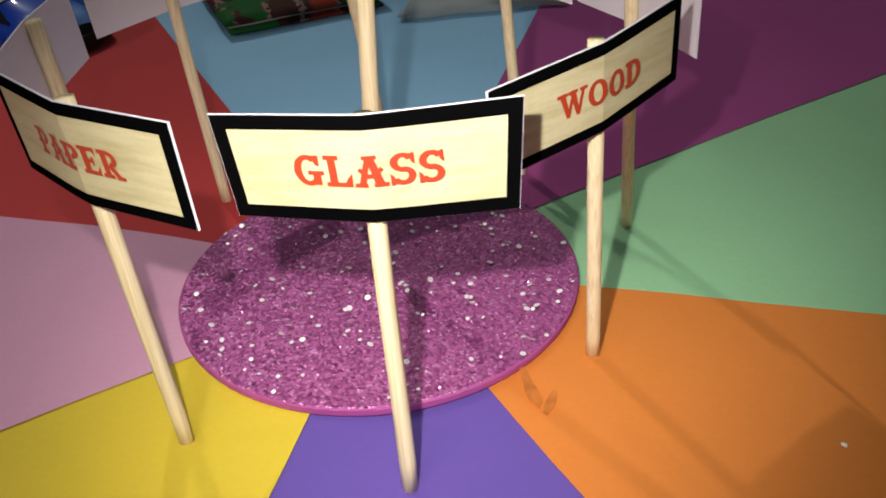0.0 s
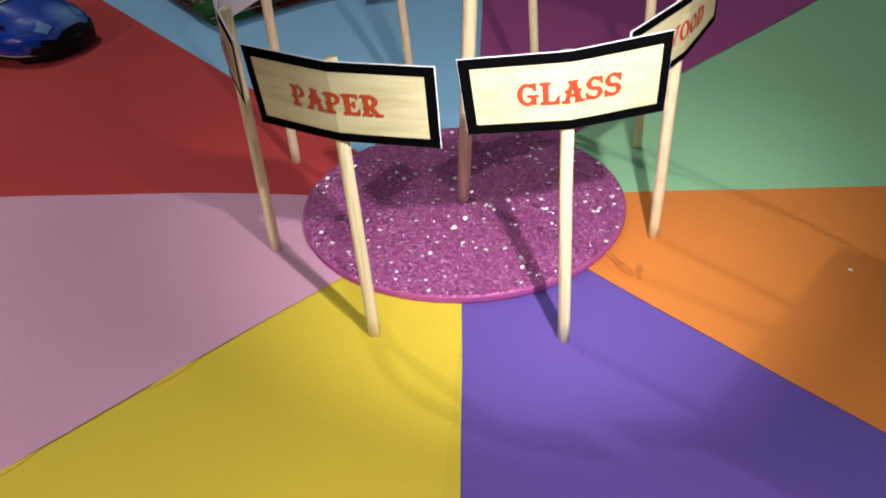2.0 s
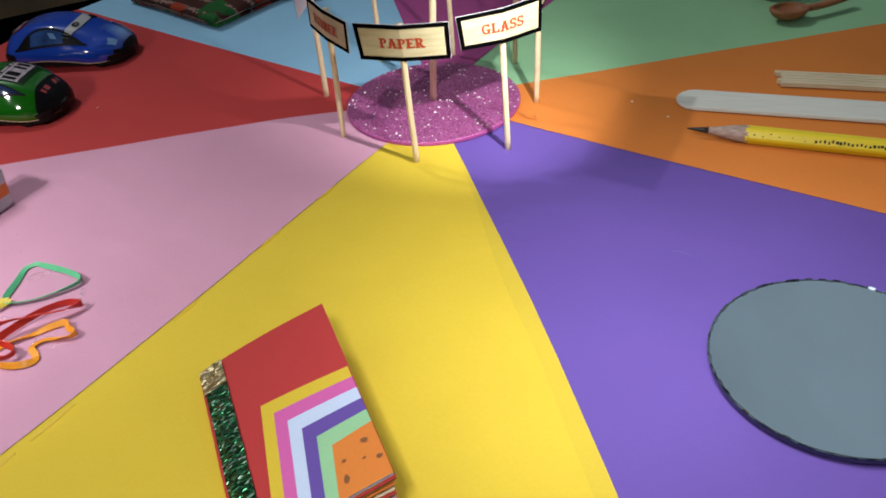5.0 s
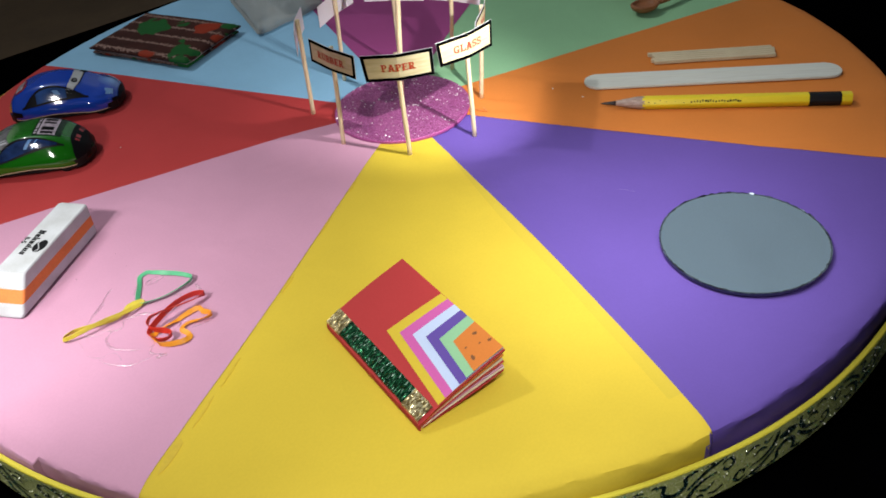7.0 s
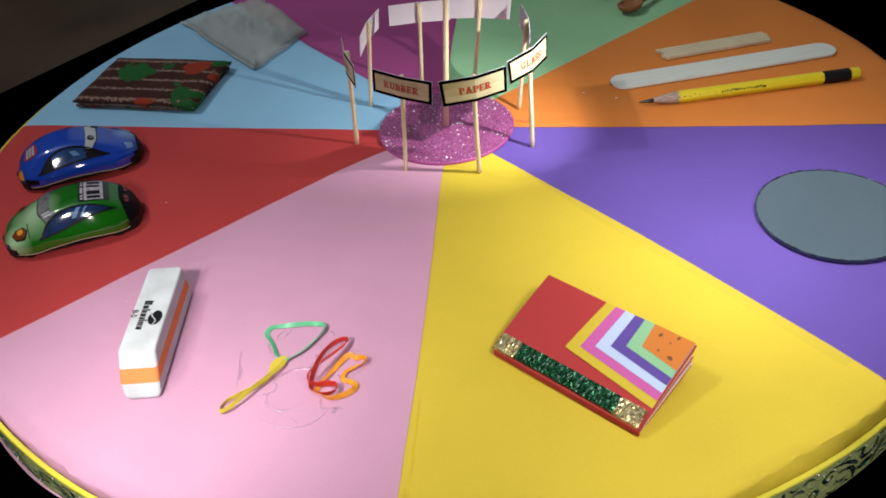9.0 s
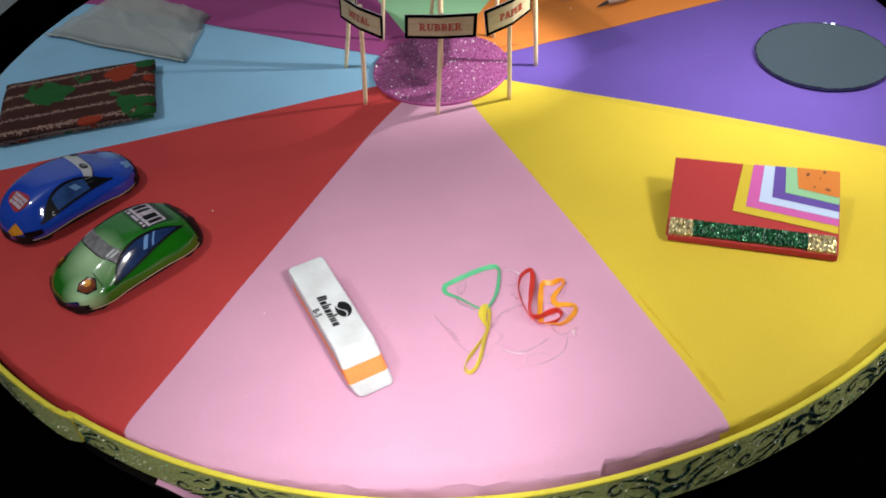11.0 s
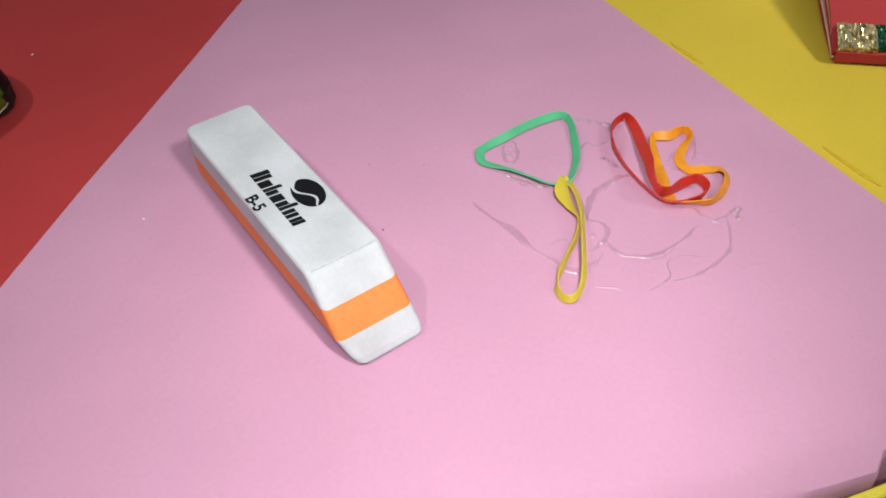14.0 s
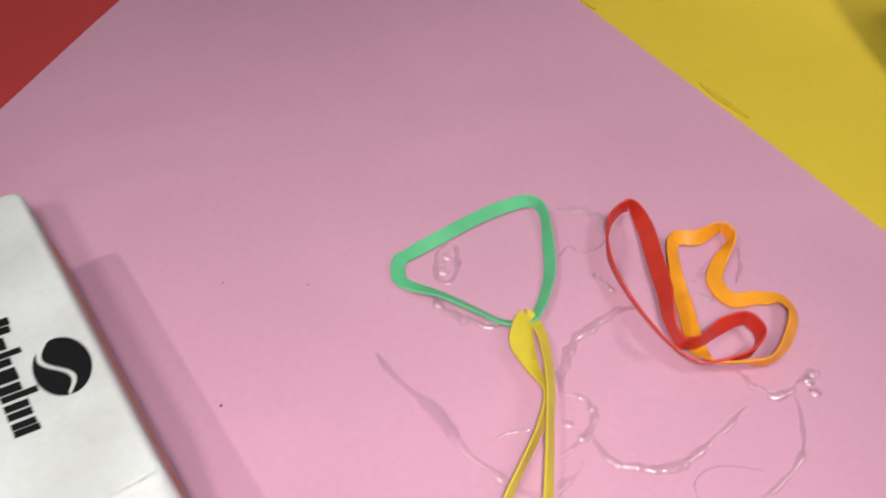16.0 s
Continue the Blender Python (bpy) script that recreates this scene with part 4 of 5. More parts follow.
# ---- green wedge: small clay ware ----
CLAY = surface("brown_clay", (0.36, 0.14, 0.055), rough=0.55, spot=90, spots=0.2, grain=900, bump=0.4)
pot = thing("clay_pot", "small round brown clay pot", "pot", pose(0.216, 0.018, 0.0001))
part("bowl", lathe([(0.0085, 0.0002), (0.0115, 0.002), (0.0150, 0.008), (0.0158, 0.013), (0.0140, 0.019), (0.0110, 0.022), (0.0120, 0.0245), (0.0125, 0.0252), (0.0112, 0.0250), (0.0100, 0.022), (0.0125, 0.017), (0.0140, 0.012), (0.0110, 0.005), (0.004, 0.003)], 36), CLAY, pot, "", True)
dish = thing("clay_dish", "small shallow brown clay dish", "dish", pose(0.197, 0.074, 0.0001))
part("bowl", lathe([(0.0100, 0.0002), (0.0130, 0.002), (0.0185, 0.0065), (0.0190, 0.0075), (0.0180, 0.0073), (0.0120, 0.0035), (0.004, 0.003)], 36), CLAY, dish, "", True)
spoon = thing("clay_spoon", "small brown clay spoon", "spoon", pose(0.1955, -0.0165, 0.0002, 0, 0, -20))
rows = []
for k in range(7):
    g = k / 6 * math.pi / 2
    rows.append([(0.0102 * math.cos(q) * math.cos(g), 0.0078 * math.sin(q) * math.cos(g), 0.0062 - 0.006 * math.sin(g)) for q in [2 * math.pi * i / 24 for i in range(24)]])
rows = [[(x * 0.82, y * 0.8, max(z * 0.6 + 0.0032, 0.0030)) for x, y, z in row] for row in rows[::-1][1:]] + rows[:-1]
bm = bmesh.new()
vs = quads(bm, rows, closed_v=True)
bm.faces.new(vs[0])
bm.faces.new(vs[-1])
part("bowl", outward(bm), CLAY, spoon, "", True)
part("handle", sweep(curve_through([(0.0085, 0.0, 0.0052), (0.016, 0.0012, 0.0052), (0.026, 0.0045, 0.0055), (0.036, 0.0085, 0.0060)], 5), [(x * 1.5, y) for x, y in ring(0.0017, 8)]), CLAY, spoon, "", True)

# ---- magenta and blue wedges: plastic bag and folded cloth ----
BAG = bpy.data.materials.new("cloudy_plastic")
BAG.use_nodes = True
nt = BAG.node_tree
pb = nt.nodes["Principled BSDF"]
pb.inputs["Base Color"].default_value, pb.inputs["Roughness"].default_value = (0.52, 0.55, 0.54, 1), 0.35
pb.inputs["Alpha"].default_value = 0.5
wn, wb = nt.nodes.new("ShaderNodeTexNoise"), nt.nodes.new("ShaderNodeBump")
wn.inputs["Scale"].default_value, wb.inputs["Strength"].default_value, wb.inputs["Distance"].default_value = 120, 0.4, 0.002
nt.links.new(wn.outputs["Fac"], wb.inputs["Height"])
nt.links.new(wb.outputs["Normal"], pb.inputs["Normal"])
corners = [Vector((-0.008, 0.163, 0)), Vector((0.052, 0.170, 0)), Vector((0.080, 0.248, 0)), Vector((0.016, 0.274, 0))]
bag = thing("plastic_bag", "crumpled cloudy grey plastic bag", "plastic bag", Matrix.Translation(corners[0]))
bm, n = bmesh.new(), 26
upper, lower = [], []
for i in range(n + 1):
    ru, rl = [], []
    for j in range(n + 1):
        u, v = i / n, j / n
        p = (corners[0] * (1 - u) + corners[1] * u) * (1 - v) + (corners[3] * (1 - u) + corners[2] * u) * v - corners[0]
        p += Vector((noise.noise(Vector((u * 3, v * 3, 1))), noise.noise(Vector((u * 3, v * 3, 7))), 0)) * 0.004
        edge = min(u, 1 - u, v, 1 - v)
        puff = min(1.0, edge * 6) ** 0.6
        z = 0.0012 + puff * (0.006 + 0.007 * abs(noise.noise(Vector((u * 4, v * 5, 3)))) + 0.004 * abs(noise.noise(Vector((u * 11, v * 9, 5)))))
        ru.append(p + Vector((0, 0, z)))
        rl.append(p + Vector((0, 0, 0.0008)))
    upper.append(ru)
    lower.append(rl)
quads(bm, upper)
quads(bm, lower)
bmesh.ops.remove_doubles(bm, verts=bm.verts[:], dist=0.0005)
part("film", outward(bm), BAG, bag, "cloudy plastic film", True)
mouth = [p + Vector((0, 0, 0.0006)) for p in upper[0]]
part("seam", sweep(mouth, [(x * 2.2, y * 0.6) for x, y in ring(0.0007, 8)]), BAG, bag, "pressed seam of the bag", True)


def cloth_material():
    """Dark brown satin with pale stripes, red flowers and green leaves."""
    m = surface("printed_satin", (0.050, 0.015, 0.012), spec=0.15, rough=0.65, spot=60, spots=0.25, grain=1500, bump=0.3)
    nt, n = m.node_tree, m.node_tree.nodes
    b = n["Principled BSDF"]
    at = n.new("ShaderNodeTexCoord")
    base = b.inputs["Base Color"].links[0].from_socket

    def over(below, fac, colour):
        mix = n.new("ShaderNodeMix")
        mix.data_type = "RGBA"
        nt.links.new(fac, mix.inputs["Factor"])
        nt.links.new(below, mix.inputs["A"])
        mix.inputs["B"].default_value = (*colour, 1)
        return mix.outputs["Result"]

    def band(tex, socket, lo, hi):
        r = n.new("ShaderNodeMapRange")
        r.inputs["From Min"].default_value, r.inputs["From Max"].default_value = lo, hi
        nt.links.new(tex.outputs[socket], r.inputs["Value"])
        return r.outputs["Result"]

    wave = n.new("ShaderNodeTexWave")
    wave.bands_direction = "X"
    wave.inputs["Scale"].default_value, wave.inputs["Distortion"].default_value, wave.inputs["Detail"].default_value = 24, 1.6, 1
    wave.inputs["Detail Scale"].default_value = 30
    nt.links.new(at.outputs["Object"], wave.inputs["Vector"])
    c = over(base, band(wave, "Fac", 0.90, 0.97), (0.24, 0.15, 0.13))
    for scale, off, lo, hi, colour in ((30, 1.7, 0.57, 0.59, (0.26, 0.03, 0.012)), (44, 6.1, 0.585, 0.60, (0.010, 0.09, 0.02))):
        mp, ns = n.new("ShaderNodeMapping"), n.new("ShaderNodeTexNoise")
        mp.inputs["Location"].default_value = (off, off, off)
        ns.inputs["Scale"].default_value, ns.inputs["Detail"].default_value = scale, 2.0
        nt.links.new(at.outputs["Object"], mp.inputs["Vector"])
        nt.links.new(mp.outputs["Vector"], ns.inputs["Vector"])
        c = over(c, band(ns, "Fac", lo, hi), colour)
    nt.links.new(c, b.inputs["Base Color"])
    return m


SATIN = cloth_material()
LINING = surface("pale_hem", (0.40, 0.27, 0.25), rough=0.6, grain=1500)
p1, p2, p3 = Vector((-0.0140, 0.1790, 0)), Vector((-0.0695, 0.1520, 0)), Vector((-0.1010, 0.2350, 0))
ex, ey = (p2 - p1), (p3 - p2)
cloth = thing("folded_cloth", "folded dark brown satin cloth printed with red flowers and green leaves", "folded cloth",
              Matrix.Translation(p1) @ pose(0, 0, 0, 0, 0, math.degrees(math.atan2(ex.y, ex.x))))
cw, cd = ex.length, -ey.length


def soft_layer(x0, x1, y0, y1, z0, z1, seed, wave):
    rows = []
    for j in range(25):
        v = j / 24
        row = []
        for i in range(31):
            u = i / 30
            edge = min(1, min(u, 1 - u) * 14, min(v, 1 - v) * 18)
            rnd_ = math.sqrt(max(0.0, 1 - (1 - edge) ** 2))
            z = z0 + (z1 - z0) * (0.35 + 0.65 * rnd_) + wave * noise.noise(Vector((u * 3 + seed, v * 4, seed))) + 0.4 * wave * noise.noise(Vector((u * 9, v * 2 + seed, 3)))
            row.append(((x0 + (x1 - x0) * u) + 0.0012 * noise.noise(Vector((v * 4, seed, 0))), (y0 + (y1 - y0) * v) + 0.0012 * noise.noise(Vector((u * 4, 0, seed))), z))
        rows.append(row)
    bm = bmesh.new()
    top = quads(bm, rows)
    low = quads(bm, [[(x, y, z0) for x, y, z in row] for row in rows])
    nr, nc = len(rows), len(rows[0])
    for i in range(nr - 1):
        for c in (0, nc - 1):
            bm.faces.new((top[i][c], top[i + 1][c], low[i + 1][c], low[i][c]))
    for c in range(nc - 1):
        for i in (0, nr - 1):
            bm.faces.new((top[i][c], top[i][c + 1], low[i][c + 1], low[i][c]))
    return outward(bm)


part("fold", soft_layer(0.001, cw - 0.002, cd, -0.002, 0.0004, 0.0034, 1, 0.0004), SATIN, cloth, "lower fold of the satin", True)
part("hem", soft_layer(-0.0005, cw - 0.0012, cd + 0.003, -0.001, 0.0034, 0.0044, 2, 0.0003), LINING, cloth, "pale inner hem", True)
part("fold", soft_layer(0.0, cw, cd, 0.0, 0.0044, 0.0074, 3, 0.0006), SATIN, cloth, "upper fold of the satin", True)


# ---- red wedge: two tin toy cars ----
CAR_L = 0.071


def car_skin(u, th, off=0.0):
    """A point of the pressed shell: u from tail to nose, th from the right sill over the roof to the left sill."""
    def raw(u, th):
        e = min(abs(2 * u - 1), 1.0)
        hw = 0.0184 * (1 - e ** 4.4) ** 0.5 + 0.0014
        body = 0.0112 * (1 - e ** 5) ** 0.55 + 0.0012
        cabin = 0.0070 * max(0.0, 1 - ((u - 0.42) / 0.42) ** 2) ** 1.15
        c, s = math.cos(th), math.sin(th)
        lift = max(s, 0.0) ** 0.8
        glass = smooth_step(0.52, 0.92, lift)
        sill = 0.0034 + 0.0022 * max(0.0, math.sin(math.pi * min(max((u - 0.10) / 0.66, 0.0), 1.0))) ** 1.5
        waist = 1 - 0.05 * math.exp(-((u - 0.66) / 0.09) ** 2) * (1 - lift)
        return Vector(((u - 0.5) * CAR_L, -hw * waist * (1 - 0.18 * glass) * math.copysign(abs(c) ** 0.52, c), sill + (body + 0.0034 - sill) * lift + cabin * glass))
    p = raw(u, th)
    if off:
        e = 2e-3
        a = raw(min(u + e, 1), th) - raw(max(u - e, 0), th)
        b = raw(u, min(th + e, math.pi - 1e-4)) - raw(u, max(th - e, 1e-4))
        nrm = a.cross(b)
        out = p - Vector((p.x * 0.8, 0, 0.006))
        nrm = -nrm if nrm.dot(out) < 0 else nrm
        p = p + nrm.normalized() * off
    return p


def car_area(u0, u1, low, high, off=0.00022, n=14, m=8):
    """Printed area from u0 to u1 between two angles, each a number or a function of u."""
    def val(f, u):
        return f(u) if callable(f) else f
    bm = bmesh.new()
    quads(bm, [[car_skin(u, val(low, u) + (val(high, u) - val(low, u)) * j / m, off) for j in range(m + 1)] for u in [u0 + (u1 - u0) * i / n for i in range(n + 1)]])
    return outward(bm)


def car_band(t0, t1, back, front, off=0.00022, n=16, m=5):
    """Printed band across the car between two lines u(th)."""
    bm = bmesh.new()
    quads(bm, [[car_skin(back(t) + (front(t) - back(t)) * j / m, t, off) for j in range(m + 1)] for t in [t0 + (t1 - t0) * i / n for i in range(n + 1)]])
    return outward(bm)


def car_spot(u, th, ru, rh, off=0.0004, n=16, bulge=0.0004):
    bm = bmesh.new()
    mid = bm.verts.new(car_skin(u, th, off + bulge))
    rim = [bm.verts.new(car_skin(u + ru * math.cos(2 * math.pi * k / n), th + rh * math.sin(2 * math.pi * k / n), off)) for k in range(n)]
    for k in range(n):
        bm.faces.new((mid, rim[k], rim[(k + 1) % n]))
    return outward(bm)


TIN_BLACK = surface("black_tin_print", (0.004, 0.004, 0.006), rough=0.45, coat=0.05, spec=0.12, bump=0.03)
TYRE = surface("black_plastic", (0.010, 0.010, 0.011), rough=0.5, spec=0.2)
WINDOW = surface("dark_blue_window_print", (0.012, 0.035, 0.13), rough=0.10, coat=0.8, spot=130, spots=0.4, bump=0.0)
BUMPER = surface("navy_print", (0.010, 0.016, 0.10), rough=0.12, coat=0.8, bump=0.0)
PALE_BLUE = surface("pale_blue_print", (0.16, 0.34, 0.66), rough=0.12, coat=0.8, bump=0.0)
MID_BLUE = surface("mid_blue_print", (0.03, 0.09, 0.30), rough=0.1, spot=130, spots=0.3, coat=0.8, bump=0.0)
SILVER = surface("silver_print", (0.20, 0.20, 0.22), rough=0.14, spot=260, spots=0.3, coat=0.7, bump=0.0)
WHITE_TIN = surface("white_tin_print", (0.48, 0.50, 0.54), rough=0.12, spots=0.05, coat=0.8, bump=0.0)
AMBER = surface("amber_print", (0.70, 0.30, 0.025), rough=0.12, spot=300, spots=0.25, coat=0.7, bump=0.0)
BADGE = surface("pink_white_badge", (0.56, 0.48, 0.58), rough=0.2, spot=500, spots=0.3, coat=0.5, bump=0.0)
AMBER_DARK = surface("dark_amber_print", (0.20, 0.040, 0.008), rough=0.12, spot=300, spots=0.3, coat=0.7, bump=0.0)
BADGE_GREEN = surface("dark_green_print", (0.004, 0.022, 0.006), rough=0.2, coat=0.4, bump=0.0)
BADGE_RED = surface("red_badge", (0.40, 0.04, 0.05), rough=0.2, coat=0.5, bump=0.0)
CREAM_TIN = surface("cream_tin_edge", (0.55, 0.50, 0.34), rough=0.3, coat=0.3, bump=0.0)


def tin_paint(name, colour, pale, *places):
    """Tin paint, sprayed fades and put-in highlights alike: the colour fades to a paler one about some places of the
    car, each with its reach.
    """
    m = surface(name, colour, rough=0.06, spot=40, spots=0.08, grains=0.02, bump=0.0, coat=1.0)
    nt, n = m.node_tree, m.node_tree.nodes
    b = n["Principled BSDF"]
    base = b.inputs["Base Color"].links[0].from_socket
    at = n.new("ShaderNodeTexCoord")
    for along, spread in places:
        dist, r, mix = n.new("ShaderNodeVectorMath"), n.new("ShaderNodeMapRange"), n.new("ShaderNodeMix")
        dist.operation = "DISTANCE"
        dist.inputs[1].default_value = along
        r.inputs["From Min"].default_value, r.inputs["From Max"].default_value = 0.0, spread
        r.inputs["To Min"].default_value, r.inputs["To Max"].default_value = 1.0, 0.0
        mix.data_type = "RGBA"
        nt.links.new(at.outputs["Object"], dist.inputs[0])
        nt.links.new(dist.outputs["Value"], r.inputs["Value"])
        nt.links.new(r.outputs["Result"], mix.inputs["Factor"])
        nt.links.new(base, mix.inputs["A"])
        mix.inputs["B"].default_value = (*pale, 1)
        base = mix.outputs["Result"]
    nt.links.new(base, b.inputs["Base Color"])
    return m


def toy_car(name_label, place, heading, paint, kind):
    car = thing("toy_car", name_label, "toy car", pose(*place, 0, 0, heading), "tin toy cars")
    hp, mid = math.pi, math.pi / 2
    bm = bmesh.new()
    nu, nv = 56, 40
    vs = quads(bm, [[car_skin((1 - math.cos(math.pi * i / nu)) / 2, 1e-4 + (math.pi - 2e-4) * j / nv) for j in range(nv + 1)] for i in range(nu + 1)])
    bm.faces.new(vs[0])
    bm.faces.new(vs[-1][::-1])
    for i in range(nu):
        bm.faces.new((vs[i][0], vs[i][nv], vs[i + 1][nv], vs[i + 1][0]))
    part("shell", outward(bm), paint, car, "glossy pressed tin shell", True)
    green = kind == "green"

    def draw(name, bm_, mat, label):
        part(name, bm_, mat, car, label, True)

    def leaf_low(f):
        """The lower edge of the side window, from its front tip (f = 0) to its rear tip."""
        return 0.50 + 0.34 * f if green else 0.70 - 0.16 * f

    def leaf_high(f, tall):
        return leaf_low(f) + tall * max(0.0, math.sin(math.pi * min(max(f, 0.0), 1.0) ** (0.72 if green else 1.15))) ** 0.85

    front, rear = (0.70, 0.17) if green else (0.74, 0.20)

    def share(u):
        return min(max((front - u) / (front - rear), 0.0), 1.0)

    for flip in (0, 1):
        def t(h):
            return hp - h if flip else h
        draw("window_frame", car_area(rear - 0.02, front + 0.02, lambda u: t(leaf_low(share(u)) - 0.035), lambda u: t(leaf_high(share(u), 0.40) + 0.02), n=22), TIN_BLACK, "black printed window frame")
        draw("side_window", car_area(rear + (0.03 if green else 0.12), front - (0.02 if green else 0.16), lambda u: t(leaf_low(share(u)) + 0.01), lambda u: t(leaf_high(share(u), 0.33)), 0.00030, 20), WINDOW if green else MID_BLUE, "blue printed side window")
        for g0, wd in ((0.40, 0.030), (0.355, 0.014)) if green else ((0.46, 0.05),):
            draw("window_glint", car_band(t(0.74), t(0.97) if green else t(0.86), lambda h, g=g0: g + 0.22 * (0.86 - (hp - h if flip else h)), lambda h, g=g0, w=wd: g + w + 0.22 * (0.86 - (hp - h if flip else h)), 0.00042, 6, 2), PALE_BLUE, "pale blue printed glint")
        draw("sill", car_area(0.03, 0.97, lambda u: t(0.006), lambda u: t(0.030), 0.0002, 24, 2), CREAM_TIN, "cream folded tin edge")
        draw("nose_edge", car_area(0.89, 0.998, lambda u: t(0.02), lambda u: t(0.08 + 3.4 * (u - 0.89)), 0.00028, 12, 5), TIN_BLACK, "black printed nose edge")
        draw("bumper", car_area(0.935, 0.985, lambda u: t(0.30), lambda u: t(0.52 + 2.0 * (u - 0.935)), 0.0004, 8, 6), BUMPER if green else TIN_BLACK, "dark printed bumper")
        draw("lamp_rim", car_spot(0.845, t(0.90), 0.064, 0.31, 0.00022, 6, 0.0001), TIN_BLACK if green else paint, "printed lamp rim")
        lens_ = part("headlight", car_spot(0.845, t(0.91), 0.050, 0.245, 0.0004, 18, 0.0006), AMBER_DARK if green else paint, car, "dark amber printed lamp" if green else "moulded lamp", True)
        if green:
            part("lamp_glow", car_spot(0.836, t(0.96), 0.026, 0.13, 0.00095, 14, 0.0002), AMBER, lens_, "yellow amber glow print", True)
            draw("hood_line", car_band(t(0.62), t(1.20), lambda h: 0.775, lambda h: 0.780, 0.00024, 8, 1), BADGE_GREEN, "dark green printed line")
        else:
            draw("tail_lamp", car_area(0.012, 0.065, lambda u: t(0.45), lambda u: t(0.95), 0.0003, 6, 5), AMBER, "amber printed tail lamp")
            draw("rear_mark", car_area(0.065, 0.17, lambda u: t(0.12), lambda u: t(0.50 - 1.5 * (u - 0.065)), 0.00024, 6, 5), TIN_BLACK, "black printed rear corner")
            draw("nose_panel", car_area(0.885, 0.945, lambda u: t(0.78), lambda u: t(1.20), 0.00026, 5, 5), PALE_BLUE, "pale blue printed nose panel")
    bow = 0.06 if green else 0.03
    draw("windscreen", car_band(0.78, hp - 0.78, lambda h: (0.600 if green else 0.610) - bow * ((h - mid) / 0.77) ** 2, lambda h: 0.69 - 0.06 * ((h - mid) / 0.77) ** 2), SILVER if green else WHITE_TIN, "silver printed windscreen" if green else "white printed windscreen")
    draw("windscreen_line", car_band(0.74, hp - 0.74, lambda h: 0.69 - 0.06 * ((h - mid) / 0.77) ** 2, lambda h: 0.697 - 0.06 * ((h - mid) / 0.77) ** 2, 0.00028, 16, 1), TIN_BLACK, "black printed line")
    if green:
        draw("tail", car_band(0.10, hp - 0.10, lambda h: 0.006, lambda h: 0.085 + 0.03 * math.sin(h) ** 2, 0.00026, 24, 6), TIN_BLACK, "black printed tail band")
        for k in range(4):
            draw("tail_mark", car_area(0.060, 0.085, 1.15 + 0.22 * k, 1.28 + 0.22 * k, 0.0004, 2, 2), BADGE_RED, "unreadable red bar")
    else:
        draw("nose_band", car_band(0.30, hp - 0.30, lambda h: 0.975, lambda h: 0.996, 0.0003, 24, 4), TIN_BLACK, "black printed nose band")
    if green:
        for h0 in (0.94, 1.08, 1.92, 2.06):
            draw("windscreen_glint", car_band(h0, h0 + 0.07, lambda h: 0.612 - bow * ((h - mid) / 0.77) ** 2, lambda h: 0.675 - 0.06 * ((h - mid) / 0.77) ** 2, 0.0003, 2, 4), WHITE_TIN, "white printed glint")
        draw("roof_badge", car_area(0.175, 0.385, 1.20, 1.97), BADGE_GREEN, "dark printed roof badge")
        draw("badge_plate", car_area(0.215, 0.345, 1.26, 1.91, 0.00030, 6, 6), BADGE, "pale lilac badge plate")
        for k, (h0, wd) in enumerate(((1.32, 0.13), (1.50, 0.05), (1.58, 0.10), (1.73, 0.12))):
            draw("badge_bar", car_area(0.235, 0.325, h0, h0 + wd, 0.00042, 3, 2), TIN_BLACK, "unreadable dark bar")
        for k in range(5):
            draw("badge_bar", car_area(0.352, 0.372, 1.28 + 0.125 * k, 1.36 + 0.125 * k, 0.00034, 2, 2), BADGE, "unreadable pale bar")
    else:
        draw("tail_badge", car_spot(0.165, 1.40, 0.062, 0.27, 0.00028, 16, 0.0002), BADGE_RED, "red printed badge")
        for k in range(3):
            draw("badge_bar", car_area(0.130 + 0.026 * k, 0.150 + 0.026 * k, 1.22, 1.58, 0.0007, 2, 3), BADGE, "unreadable pale bar")
        draw("screen_ring", car_spot(0.645, 1.40, 0.026, 0.13, 0.0004, 14, 0.0001), TIN_BLACK, "round black printed mark")
        draw("screen_dot", car_spot(0.648, 1.42, 0.014, 0.07, 0.0006, 10, 0.0001), SILVER, "grey printed dot")
        draw("screen_mark", car_band(1.75, 2.15, lambda h: 0.655, lambda h: 0.70 + 0.05 * (h - 1.75), 0.00034, 5, 3), TIN_BLACK, "black printed stroke")
        draw("screen_mark", car_band(2.00, 2.25, lambda h: 0.60, lambda h: 0.63, 0.00034, 4, 3), TIN_BLACK, "black printed stroke")
    for u in (0.19, 0.82):
        for sy in (-1, 1):
            part("wheel", lathe([(0.0032, -0.0016), (0.0042, -0.0012), (0.0042, 0.0012), (0.0032, 0.0016)], 20), TYRE, car, "small black plastic wheel", m=pose((u - 0.5) * CAR_L, sy * 0.0150, 0.0044, 90))
    rim = [(1.02 * (u - 0.5) * CAR_L, side * (0.0184 * (1 - min(abs(2 * u - 1), 1.0) ** 4.4) ** 0.5 + 0.0012) * (0.86 + 0.16 * smooth_step(0.30, 0.42, abs(u - 0.5))))
           for side, us in ((-1, np.linspace(0, 1, 26)), (1, np.linspace(1, 0, 26))) for u in us]
    part("chassis", prism(rim, 0.0018, 0.0064), TYRE, car, "black plastic chassis and bumpers")
    return car


